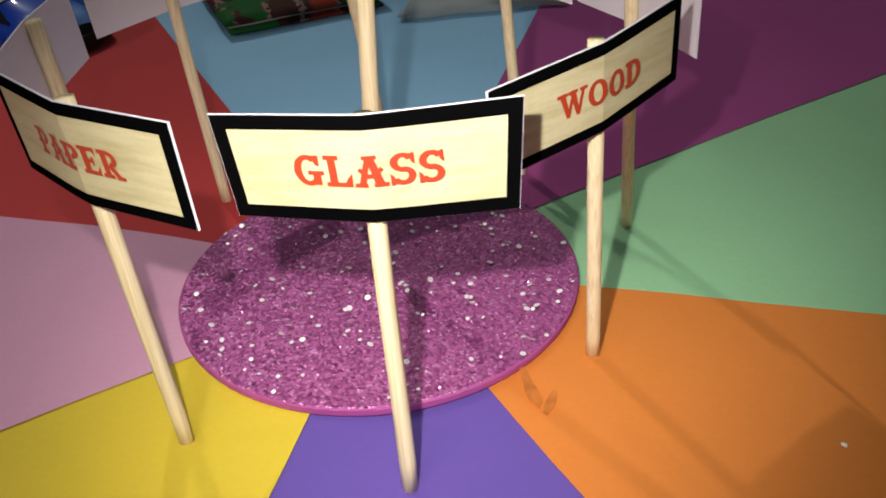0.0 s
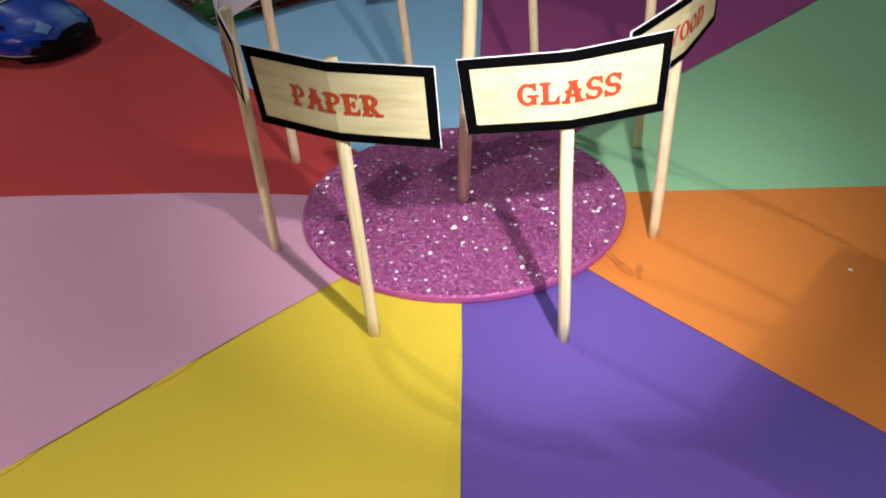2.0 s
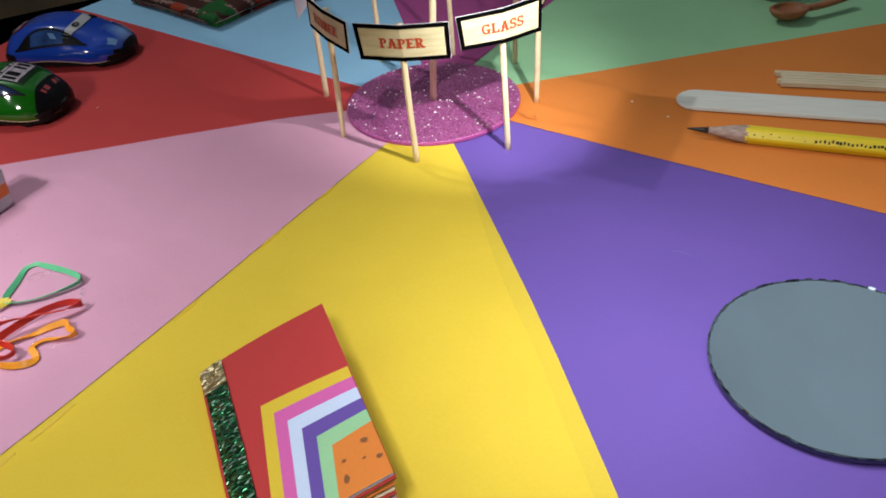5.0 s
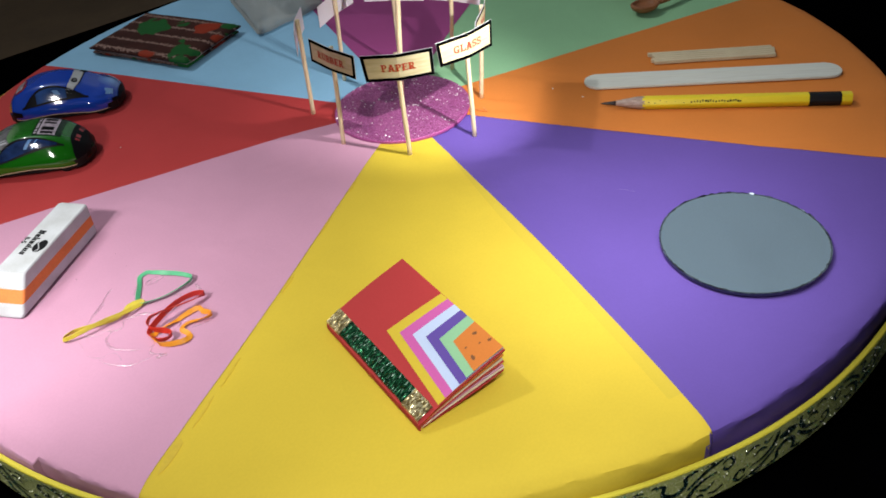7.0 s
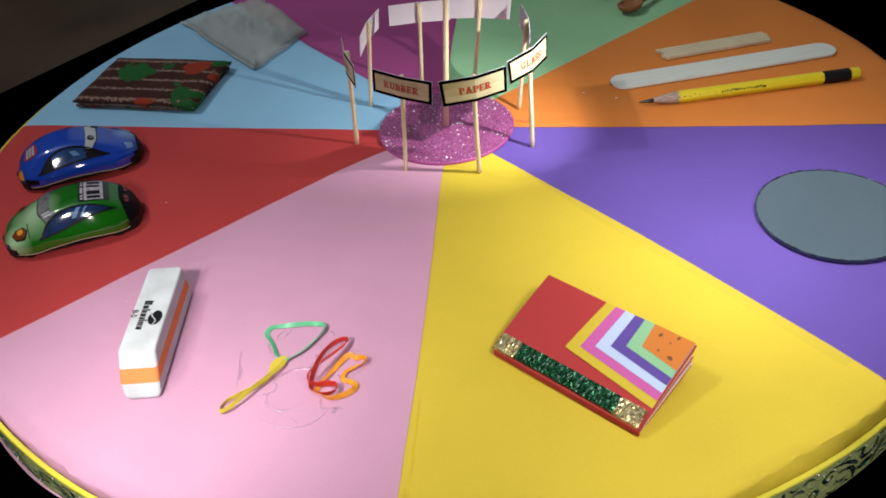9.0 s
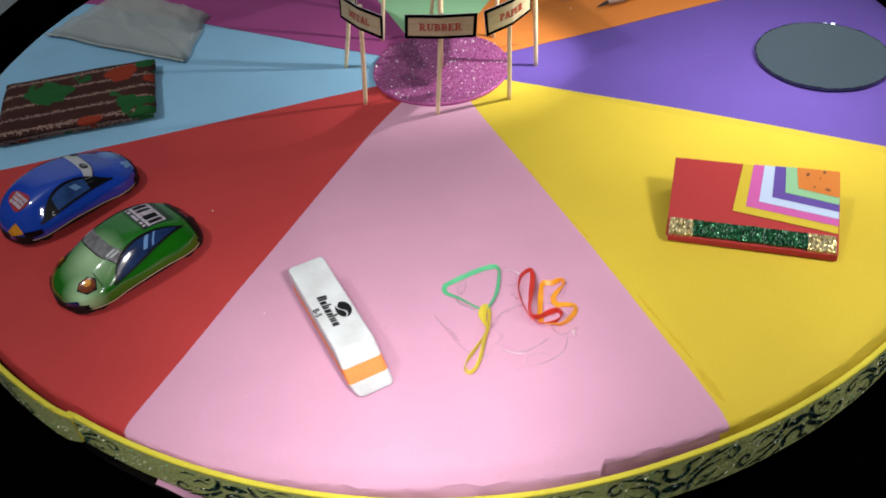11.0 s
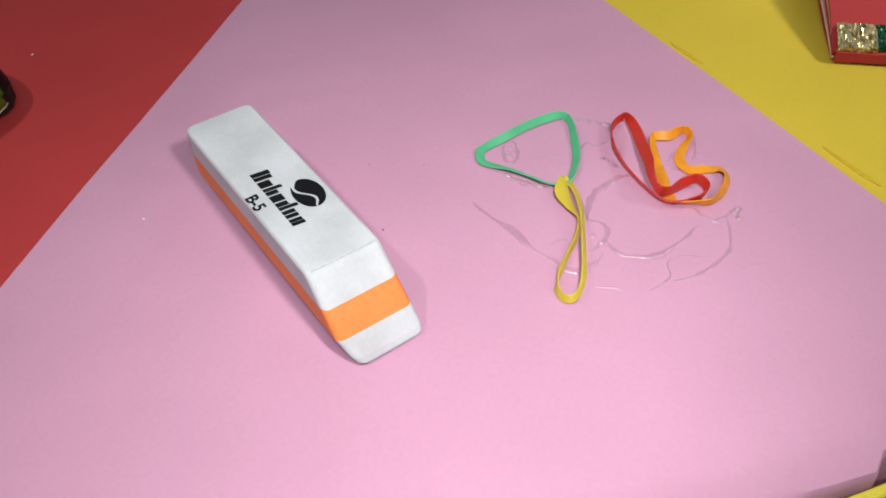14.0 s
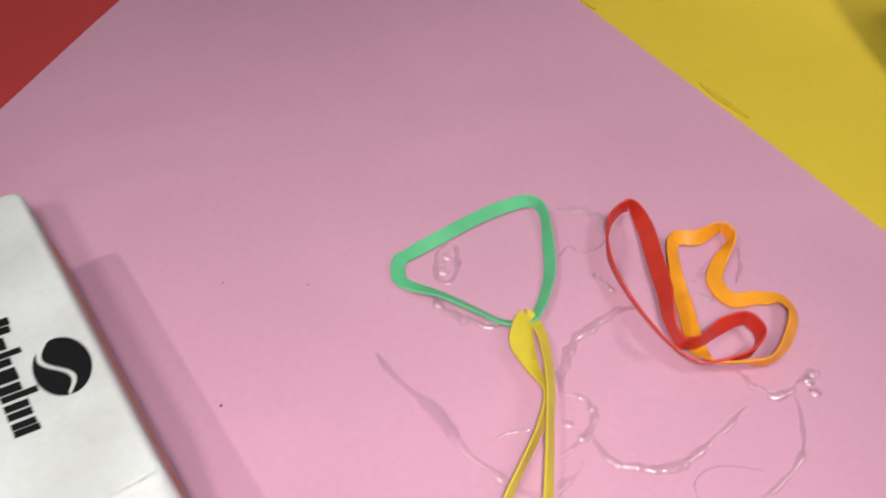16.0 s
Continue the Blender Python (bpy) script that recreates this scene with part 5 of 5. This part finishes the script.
# pale hood is a printed fade; pale nose spots are highlights put into the colour
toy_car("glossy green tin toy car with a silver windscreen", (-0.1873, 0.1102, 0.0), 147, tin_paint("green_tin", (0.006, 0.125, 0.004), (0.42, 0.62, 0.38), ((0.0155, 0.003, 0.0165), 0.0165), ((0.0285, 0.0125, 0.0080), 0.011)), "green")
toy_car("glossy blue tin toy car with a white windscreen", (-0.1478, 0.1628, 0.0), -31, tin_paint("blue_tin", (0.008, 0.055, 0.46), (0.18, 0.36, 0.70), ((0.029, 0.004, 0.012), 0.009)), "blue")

# ---- pink wedge: eraser, rubber bands, strands of clear glue ----
ERASER = surface("white_eraser_rubber", (0.60, 0.63, 0.67), rough=0.7, spot=75, spots=0.07, grain=1200, grains=0.04, bump=0.15, second=(0.47, 0.49, 0.51))
ERASER_ORANGE = surface("orange_eraser_rubber", (0.90, 0.26, 0.06), rough=0.65, spot=80, spots=0.06, bump=0.15)
GRIME = surface("grey_grime", (0.54, 0.56, 0.59), rough=0.8, spot=900, spots=0.12, bump=0)
PRINT = surface("black_print", (0.006, 0.006, 0.008), rough=0.7, spots=0.15, bump=0, spec=0.15)


def eraser():
    e, w = Vector((-0.776, -0.631, 0)).normalized(), Vector((0.631, -0.776, 0)).normalized()
    o = Vector((-0.1958, 0.0265, 0))
    m = Matrix(((e.x, -w.x, 0, o.x), (e.y, -w.y, 0, o.y), (0, 0, 1, 0.0001), (0, 0, 0, 1)))
    ob = thing("eraser", "worn white block eraser with an orange middle layer and black print", "eraser", m)
    wide, high = 0.0163, 0.0168
    layers = [("layer", ERASER, 0.0, 0.0058, "white rubber layer"), ("layer", ERASER_ORANGE, 0.0058, 0.0108, "orange rubber layer"), ("layer", ERASER, 0.0108, high, "white rubber layer")]

    def rim(z, shrink):
        """The outline at a height: a straight far end, a slanted near end, rounded corners."""
        f = z / high
        x0, x1 = 0.0022 * (1 - f) + shrink, 0.0552 + 0.0140 * (1 - f) - shrink
        y0, y1 = shrink + 0.0002 * (1 - f) + 0.0022 * max(0.0, 0.35 - f) / 0.35, wide - shrink + 0.0015 * (1 - f)
        r, out = 0.0016, []
        for cx, cy, a0 in ((x1 - r, y1 - r, 0), (x0 + r, y1 - r, 90), (x0 + r, y0 + r, 180), (x1 - r, y0 + r, 270)):
            for k in range(5):
                a = radians(a0 + 22.5 * k)
                out.append((cx + r * math.cos(a), -(cy + r * math.sin(a)) , z))
        return out

    def inset(z):
        low = 0.0022
        if z < low:
            return low - math.sqrt(max(0, low ** 2 - (low - z) ** 2))
        top = 0.0010
        if z > high - top:
            return 0.8 * (top - math.sqrt(max(0, top ** 2 - (z - high + top) ** 2)))
        return 0.0

    for name, mat, z0, z1, label in layers:
        zs = sorted({z0, z1, *[z for z in (0.0004, 0.0011, 0.0022, high - 0.001, high - 0.0005, high - 0.0001) if z0 < z < z1]})
        bm = bmesh.new()
        vs = quads(bm, [rim(z, inset(z)) for z in zs], closed_v=True)
        bm.faces.new(vs[0])
        bm.faces.new(vs[-1])
        part(name, outward(bm), mat, ob, label, False)

    # the print: a round mark, a row of bars for the maker's word, the size
    def on_top(s, wd):
        return Vector((s, -wd, high + 0.00006))

    bm = bmesh.new()
    ex, ey = 0.0047, 0.0032
    cx, cy = 0.0353, 0.0117
    # the mark is an oval cut by an S-shaped gap
    for sgn in (1, -1):
        outer = [(cx + ex * math.cos(a), cy + sgn * ey * math.sin(a)) for a in [math.pi * k / 18 for k in range(19)]]
        innr = [(cx + x * ex * 0.97, cy - 0.0007 + sgn * 0.00028 + 0.0013 * math.sin(x * math.pi)) for x in [1 - 2 * k / 18 for k in range(19)]]
        for k in range(18):
            if (outer[k][1] - innr[k][1]) * sgn > -0.0001:
                quads(bm, [[on_top(*outer[k]), on_top(*outer[k + 1])], [on_top(*innr[k]), on_top(*innr[k + 1])]])
    part("round_mark", outward(bm), PRINT, ob, "black oval mark")
    s, low_edge = 0.0234, 0.0044
    for hgt, wid, gap in ((0.0036, 0.0011, 0.0002), (0.0034, 0.0010, 0.0006), (0.0024, 0.0017, 0.0005), (0.0036, 0.0008, 0.0002), (0.0023, 0.0010, 0.0006), (0.0024, 0.0017, 0.0005),
                          (0.0023, 0.0011, 0.0002), (0.0036, 0.0008, 0.0006), (0.0024, 0.0009, 0.0003), (0.0024, 0.0009, 0.0006), (0.0024, 0.0008, 0.0001), (0.0025, 0.0008, 0.0)):
        bm = bmesh.new()
        hgt, wid = hgt * 1.12, wid * 1.25
        lean = 0.00012 * hgt / 0.001
        quads(bm, [[on_top(s, low_edge), on_top(s + wid, low_edge)], [on_top(s + lean, low_edge + hgt), on_top(s + wid + lean, low_edge + hgt)]])
        part("word_bar", outward(bm), PRINT, ob, "black bar of the maker's word")
        s += wid + 0.7 * gap
    # a grey worn line along the ridge over the slanted end
    bm = bmesh.new()
    worn = [0.0010 + 0.0145 * k / 30 for k in range(31)]
    quads(bm, [[on_top(0.0551 + 0.0002 * noise.noise(Vector((y * 900, 1, 0))) - w * (0.00035 + 0.0004 * noise.noise(Vector((y * 500, 4, 0)))), y) for y in worn] for w in (0, 1)])
    part("worn_ridge", outward(bm), GRIME, ob, "grey worn ridge")
    bm = letters("B-5", 0.0025, 0.00012)
    for v in bm.verts:
        v.co = on_top(0.0318 + v.co.x, 0.0016 + v.co.y)
    part("size_print", bm, PRINT, ob, "black print reading B-5")


eraser()


def rubber(name, colour):
    return surface(name, colour, rough=0.42, spot=200, spots=0.08, grains=0.04, bump=0.1, spec=0.5)


def band(label, colour, pts, width, lift=0.0, seed=0, bulge=0.0):
    """A flat rubber loop on the paper, through (x, y, lean in degrees of its flat side, height where it stands off the paper)."""
    thick = 0.00036
    origin = Vector((sum(p[0] for p in pts) / len(pts), sum(p[1] for p in pts) / len(pts), 0))
    leans = [p[2] for p in pts]
    closing = min((leans[0] + 180 * k for k in range(-3, 4)), key=lambda q: abs(q - leans[-1]))
    line = curve_through([(x - origin.x, y - origin.y, 0) for x, y, *_ in pts], 10, closed=True)
    line.append(line[0].copy())
    twist = [radians(q) for q in np.interp(np.linspace(0, len(pts), len(line)), range(len(pts) + 1), leans + [closing])]
    rise = np.interp(np.linspace(0, len(pts), len(line)), range(len(pts) + 1), [p[3] if len(p) > 3 else 0.0 for p in pts] + [pts[0][3] if len(pts[0]) > 3 else 0.0])
    hw, ht = width / 2, thick / 2
    # a stretched, widened place near the start of the loop
    tall = [1 + bulge * math.exp(-(((i / len(line) - 0.06 + 0.5) % 1 - 0.5) / 0.045) ** 2) for i in range(len(line))]
    for i, p in enumerate(line):
        p.z = 0.00025 + rise[i] + tall[i] * hw * abs(math.cos(twist[i])) + ht + lift * (0.5 + 0.5 * math.sin(2 * math.pi * i / len(line) + seed))
    b = 0.0001
    sec = [(-ht, -hw + b), (-ht + b, -hw), (ht - b, -hw), (ht, -hw + b), (ht, hw - b), (ht - b, hw), (-ht + b, hw), (-ht, hw - b)]
    ob = thing("rubber_band", label, "rubber band", Matrix.Translation(origin), "rubber bands")
    loop = part("loop", sweep(line, sec, twist=twist, tall=tall), rubber(colour[0], colour[1]), ob, "", True)
    loop.data.set_sharp_from_angle(angle=radians(35))


band("green rubber band lying in a triangle", ("green_rubber", (0.10, 0.50, 0.25)),
     [(-0.1715, -0.0504, -29), (-0.1759, -0.0451, -46), (-0.1793, -0.0407, -81), (-0.1812, -0.0392, -74), (-0.1846, -0.0397, -84), (-0.1862, -0.0422, -78), (-0.1878, -0.0465, -58), (-0.1902, -0.0511, -52), (-0.1925, -0.0557, -52), (-0.1922, -0.0589, -61), (-0.1898, -0.0608, -48), (-0.1829, -0.0623, -51), (-0.1759, -0.0621, -48), (-0.1692, -0.0613, -23), (-0.1668, -0.0593, -13), (-0.1679, -0.0555, -42)], 0.0022)
band("yellow rubber band twisted into a narrow loop", ("yellow_rubber", (0.64, 0.51, 0.05)),
     [(-0.1914, -0.0589, -70), (-0.1964, -0.0584, -78), (-0.2007, -0.0600, -74), (-0.2049, -0.0620, -37), (-0.2104, -0.0610, -19), (-0.2157, -0.0590, -13), (-0.2208, -0.0571, -20), (-0.2251, -0.0563, 22), (-0.2278, -0.0574, 17), (-0.2285, -0.0594, 19, 0.0006), (-0.2262, -0.0611, 27, 0.0014), (-0.2217, -0.0619, 37, 0.0020), (-0.2155, -0.0621, 33, 0.0022), (-0.2097, -0.0622, 30, 0.0020), (-0.2044, -0.0623, 39, 0.0014), (-0.1988, -0.0618, 46, 0.0006), (-0.1941, -0.0609, 62)], 0.0019, 0.0008, 1.5, 0.9)
band("red rubber band bent into two loops", ("red_rubber", (0.62, 0.035, 0.02)),
     [(-0.1678, -0.0748, -6), (-0.1730, -0.0768, 57, 0.0012), (-0.1818, -0.0775, 66, 0.0030), (-0.1893, -0.0780, 44, 0.0040), (-0.1945, -0.0782, 20, 0.0036), (-0.1969, -0.0797, -13, 0.0018), (-0.1956, -0.0827, 1), (-0.1923, -0.0862, 25), (-0.1906, -0.0898, 7), (-0.1931, -0.0915, 22), (-0.1964, -0.0898, 8), (-0.1976, -0.0862, 34), (-0.1981, -0.0824, 38), (-0.1955, -0.0792, 32), (-0.1906, -0.0759, 27), (-0.1848, -0.0731, 21), (-0.1785, -0.0713, 4), (-0.1717, -0.0717, 9)], 0.0026, 0.0010, 0.0)
band("orange rubber band bent in waves", ("orange_rubber", (0.85, 0.33, 0.02)),
     [(-0.1743, -0.0816, 42), (-0.1735, -0.0854, 43), (-0.1713, -0.0891, -6), (-0.1736, -0.0904, 26), (-0.1779, -0.0882, 72), (-0.1822, -0.0869, 75), (-0.1857, -0.0888, 75), (-0.1850, -0.0926, 81), (-0.1851, -0.0958, 102), (-0.1884, -0.0970, 139), (-0.1936, -0.0951, 149), (-0.1973, -0.0921, 187), (-0.1977, -0.0886, 212), (-0.1976, -0.0845, 216), (-0.1938, -0.0826, 300), (-0.1873, -0.0819, 292), (-0.1805, -0.0813, 242)], 0.0024)

GLUE = bpy.data.materials.new("clear_glue")
GLUE.use_nodes = True
gt, gn = GLUE.node_tree, GLUE.node_tree.nodes
clear, gloss, both = gn.new("ShaderNodeBsdfTransparent"), gn.new("ShaderNodeBsdfGlossy"), gn.new("ShaderNodeMixShader")
clear.inputs["Color"].default_value, gloss.inputs["Roughness"].default_value = (0.982, 0.970, 0.976, 1), 0.26
both.inputs[0].default_value = 0.16
gt.links.new(clear.outputs[0], both.inputs[1])
gt.links.new(gloss.outputs[0], both.inputs[2])
gt.links.new(both.outputs[0], gn["Material Output"].inputs["Surface"])


def glue_line(pts, r, rnd):
    """A dried string of glue: uneven, flat underneath, thinning out at both ends."""
    run = curve_through([(x, y, 0.0) for x, y in pts], 12)
    o = run[0].copy()
    rows, n = [], len(run)
    phase = rnd.uniform(0, 50)
    for i, p in enumerate(run):
        f = i / (n - 1)
        s = r * (math.sin(math.pi * min(max(f, 0.004), 0.996)) ** 0.45) * (0.75 + 0.7 * noise.noise(Vector((f * 14, phase, 0))) + 0.3 * noise.noise(Vector((f * 45, phase, 3))))
        ahead = (run[min(i + 1, n - 1)] - run[max(i - 1, 0)]).normalized()
        side = Vector((-ahead.y, ahead.x, 0))
        mid = p - o + side * (r * 0.7 * noise.noise(Vector((f * 9, phase + 7, 0))))
        rows.append([mid + side * (s * math.cos(q)) + Vector((0, 0, max(0.0, s * 0.55 * math.sin(q)) + 0.00012)) for q in [2 * math.pi * k / 10 for k in range(10)]])
    bm = bmesh.new()
    quads(bm, rows, closed_v=True)
    return outward(bm), o


rnd = random.Random(11)
RIBBONS = [(0.0011, [(-0.1983, -0.0380), (-0.2039, -0.0432), (-0.2100, -0.0489), (-0.2149, -0.0535), (-0.2190, -0.0585), (-0.2195, -0.0621), (-0.2169, -0.0650), (-0.2132, -0.0663)]),
           (0.0012, [(-0.1870, -0.0755), (-0.1896, -0.0707), (-0.1939, -0.0664), (-0.1995, -0.0641), (-0.2037, -0.0639)]),
           (0.0010, [(-0.2093, -0.0681), (-0.2126, -0.0693), (-0.2142, -0.0724), (-0.2144, -0.0767), (-0.2123, -0.0806), (-0.2084, -0.0845), (-0.2042, -0.0885)]),
           (0.0011, [(-0.1981, -0.0881), (-0.2006, -0.0899), (-0.2019, -0.0935), (-0.1986, -0.0972), (-0.2017, -0.0977)]),
           (0.0012, [(-0.1672, -0.0633), (-0.1668, -0.0670), (-0.1690, -0.0705), (-0.1711, -0.0713)]), (0.0009, [(-0.1875, -0.0448), (-0.1903, -0.0475), (-0.1924, -0.0525), (-0.1923, -0.0575)])]
THREADS = [(0.0006, [(-0.2018, -0.0950), (-0.2077, -0.0949), (-0.2115, -0.0937), (-0.2158, -0.0900), (-0.2190, -0.0859), (-0.2210, -0.0807)]),
           (0.0003, [(-0.2136, -0.0890), (-0.2135, -0.0833), (-0.2159, -0.0801), (-0.2190, -0.0804), (-0.2216, -0.0786), (-0.2242, -0.0755)]), (0.0003, [(-0.2130, -0.0546), (-0.2105, -0.0565), (-0.2098, -0.0602)]),
           (0.0004, [(-0.1782, -0.0638), (-0.1755, -0.0652), (-0.1767, -0.0674), (-0.1753, -0.0701), (-0.1738, -0.0711)]), (0.0007, [(-0.1812, -0.0688), (-0.1830, -0.0704), (-0.1847, -0.0724)]),
           (0.0005, [(-0.1741, -0.0917), (-0.1793, -0.0911), (-0.1819, -0.0900)]), (0.0006, [(-0.1822, -0.0840), (-0.1796, -0.0857), (-0.1777, -0.0864)]), (0.0004, [(-0.2237, -0.0639), (-0.2235, -0.0674), (-0.2245, -0.0704)])]
CURLS = [(0.0008, [(-0.2037, -0.0643), (-0.2040, -0.0665), (-0.2064, -0.0683), (-0.2094, -0.0673), (-0.2123, -0.0653), (-0.2134, -0.0634)]), (0.0007, [(-0.1841, -0.0838), (-0.1852, -0.0861), (-0.1839, -0.0880)]),
         (0.0007, [(-0.1772, -0.0452), (-0.1765, -0.0474), (-0.1804, -0.0482), (-0.1843, -0.0474), (-0.1837, -0.0455), (-0.1799, -0.0447), (-0.1777, -0.0451)])]
for r, pts in RIBBONS + THREADS + CURLS:
    bm, o = glue_line(pts, r * 0.95, rnd)
    ob = part("glue_strand", bm, GLUE, None, "", True, Matrix.Translation(o))
    tagged(ob, "dried clear glue strand on pink paper", "glue", "strands of glue")
    ob.visible_shadow = False
for x, y, r in ((-0.1792, -0.0466, 0.0010), (-0.1824, -0.0463, 0.0011), (-0.1808, -0.0460, 0.0007), (-0.1980, -0.0981, 0.0010), (-0.2012, -0.0978, 0.0009), (-0.1996, -0.0973, 0.0009), (-0.1678, -0.0665, 0.0007), (-0.1684, -0.0688, 0.0006),
                (-0.1818, -0.0688, 0.0007), (-0.1844, -0.0716, 0.0007), (-0.2086, -0.0648, 0.0008), (-0.2104, -0.0665, 0.0008), (-0.1890, -0.0461, 0.0010), (-0.2198, -0.0606, 0.0006), (-0.2143, -0.0710, 0.0005), (-0.2126, -0.0798, 0.0005)):
    bm = bmesh.new()
    bmesh.ops.create_icosphere(bm, subdivisions=3, radius=r)
    for v in bm.verts:
        v.co *= 1 + 0.35 * noise.noise(v.co * 900)
        v.co.z = max(v.co.z * 0.55, -r * 0.2) + r * 0.22
    ob = tagged(part("glue_blob", bm, GLUE, None, "", True, pose(x, y, 0)), "dried lump of clear glue", "glue", "strands of glue")
    ob.visible_shadow = False

# ---- crumbs and specks ----
SPECK = surface("pale_crumb", (0.8, 0.75, 0.68), rough=0.5)
FIBRE = surface("lilac_white_fibre", (0.34, 0.30, 0.50), rough=0.7, bump=0)
for x, y, s in ((0.0818, -0.0696, 0.0005), (0.0770, -0.0491, 0.00045), (-0.1441, 0.0870, 0.00035), (-0.208, 0.036, 0.0003)):
    bm = bmesh.new()
    bmesh.ops.create_icosphere(bm, subdivisions=1, radius=s)
    for v in bm.verts:
        v.co = Vector((v.co.x * 1.5, v.co.y, v.co.z * 0.6 + s * 0.5)) * (1 + 0.3 * noise.noise(v.co * 2000))
    tagged(part("crumb", bm, SPECK, None, "", False, pose(x, y, 0, 0, 0, x * 4000)), "tiny pale crumb on the coloured paper", "crumb", "crumbs")

DARK_SPECK = surface("dark_speck", (0.05, 0.035, 0.03), rough=0.7, bump=0)
for x, y, s in ((-0.2088, -0.0184, 0.00022), (-0.1867, -0.0128, 0.00016), (-0.1862, -0.0259, 0.00014)):
    bm = bmesh.new()
    bmesh.ops.create_icosphere(bm, subdivisions=1, radius=s)
    for v in bm.verts:
        v.co = Vector((v.co.x * 1.3, v.co.y, v.co.z * 0.6 + s * 0.6))
    tagged(part("crumb", bm, DARK_SPECK, None, "", False, pose(x, y, 0, 0, 0, x * 5000)), "tiny dark speck on the pink paper", "crumb", "specks")


def stain(name, label, mat, at, reach, seed, kind="stain"):
    """A thin uneven dried smear on the paper."""
    rnd = random.Random(seed)
    x, y, along, across, turn = (*at, *reach)
    out = []
    for k in range(20):
        a = 2 * math.pi * k / 20
        s = 1 + 0.35 * noise.noise(Vector((math.cos(a) * 1.5, math.sin(a) * 1.5, seed)))
        out.append(turn2(along * math.cos(a) * s, across * math.sin(a) * s, radians(turn)))
    ob = part(name, prism(out, 0.00022, 0.00042), mat, None, "", False, pose(x, y, 0))
    tagged(ob, label, kind, "stains on the paper")
    ob.visible_shadow = False


STAIN_YELLOW = surface("glue_stained_yellow", (0.61, 0.43, 0.03), rough=0.45, spot=300, spots=0.2, bump=0.2, second=(0.66, 0.48, 0.03))
STAIN_ORANGE = surface("glue_stained_orange", (0.60, 0.188, 0.039), rough=0.4, spot=300, spots=0.2, bump=0.2)
for k, (r, a, la, lb) in enumerate(((0.085, -144.7, 0.006, 0.0006), (0.120, -145.0, 0.007, 0.0006), (0.165, -145.0, 0.006, 0.0007), (0.222, -145.0, 0.009, 0.0007), (0.243, -145.1, 0.008, 0.0008), (0.266, -145.4, 0.009, 0.0016))):
    stain("glue_stain", "dark dried glue stain on yellow paper", STAIN_YELLOW, (r * math.cos(radians(a)), r * math.sin(radians(a))), (la, lb, a), k)
stain("glue_stain", "shiny dried glue stain on orange paper", STAIN_ORANGE, (0.0295, -0.0350), (0.0050, 0.0011, 105), 9)
stain("glue_stain", "shiny dried glue stain on orange paper", STAIN_ORANGE, (0.0325, -0.0385), (0.0030, 0.0008, 70), 12)

for label, mat, pts, r in (("thin pale fibre on purple paper", FIBRE, [(0.0250, -0.1500, 0.0006), (0.0272, -0.1530, 0.0009), (0.0295, -0.1570, 0.0006)], 0.00002),
                      ("white thread lying on the black cloth", SPECK, [(-0.2715, -0.0600, TABLE_Z + 0.002), (-0.2745, -0.0622, TABLE_Z + 0.0024), (-0.2773, -0.0662, TABLE_Z + 0.002)], 0.0004)):
    run = curve_through(pts, 6)
    o = run[0].copy()
    tagged(part("thread", sweep([p - o for p in run], ring(r, 6)), mat, None, "", True, Matrix.Translation(o)), label, "thread")
bm = bmesh.new()
bmesh.ops.create_icosphere(bm, subdivisions=1, radius=0.0006)
tagged(part("fluff", bm, INK_RED, None, "", False, pose(-0.2700, -0.1435, TABLE_Z + 0.0012)), "tiny red speck on the black cloth", "speck")
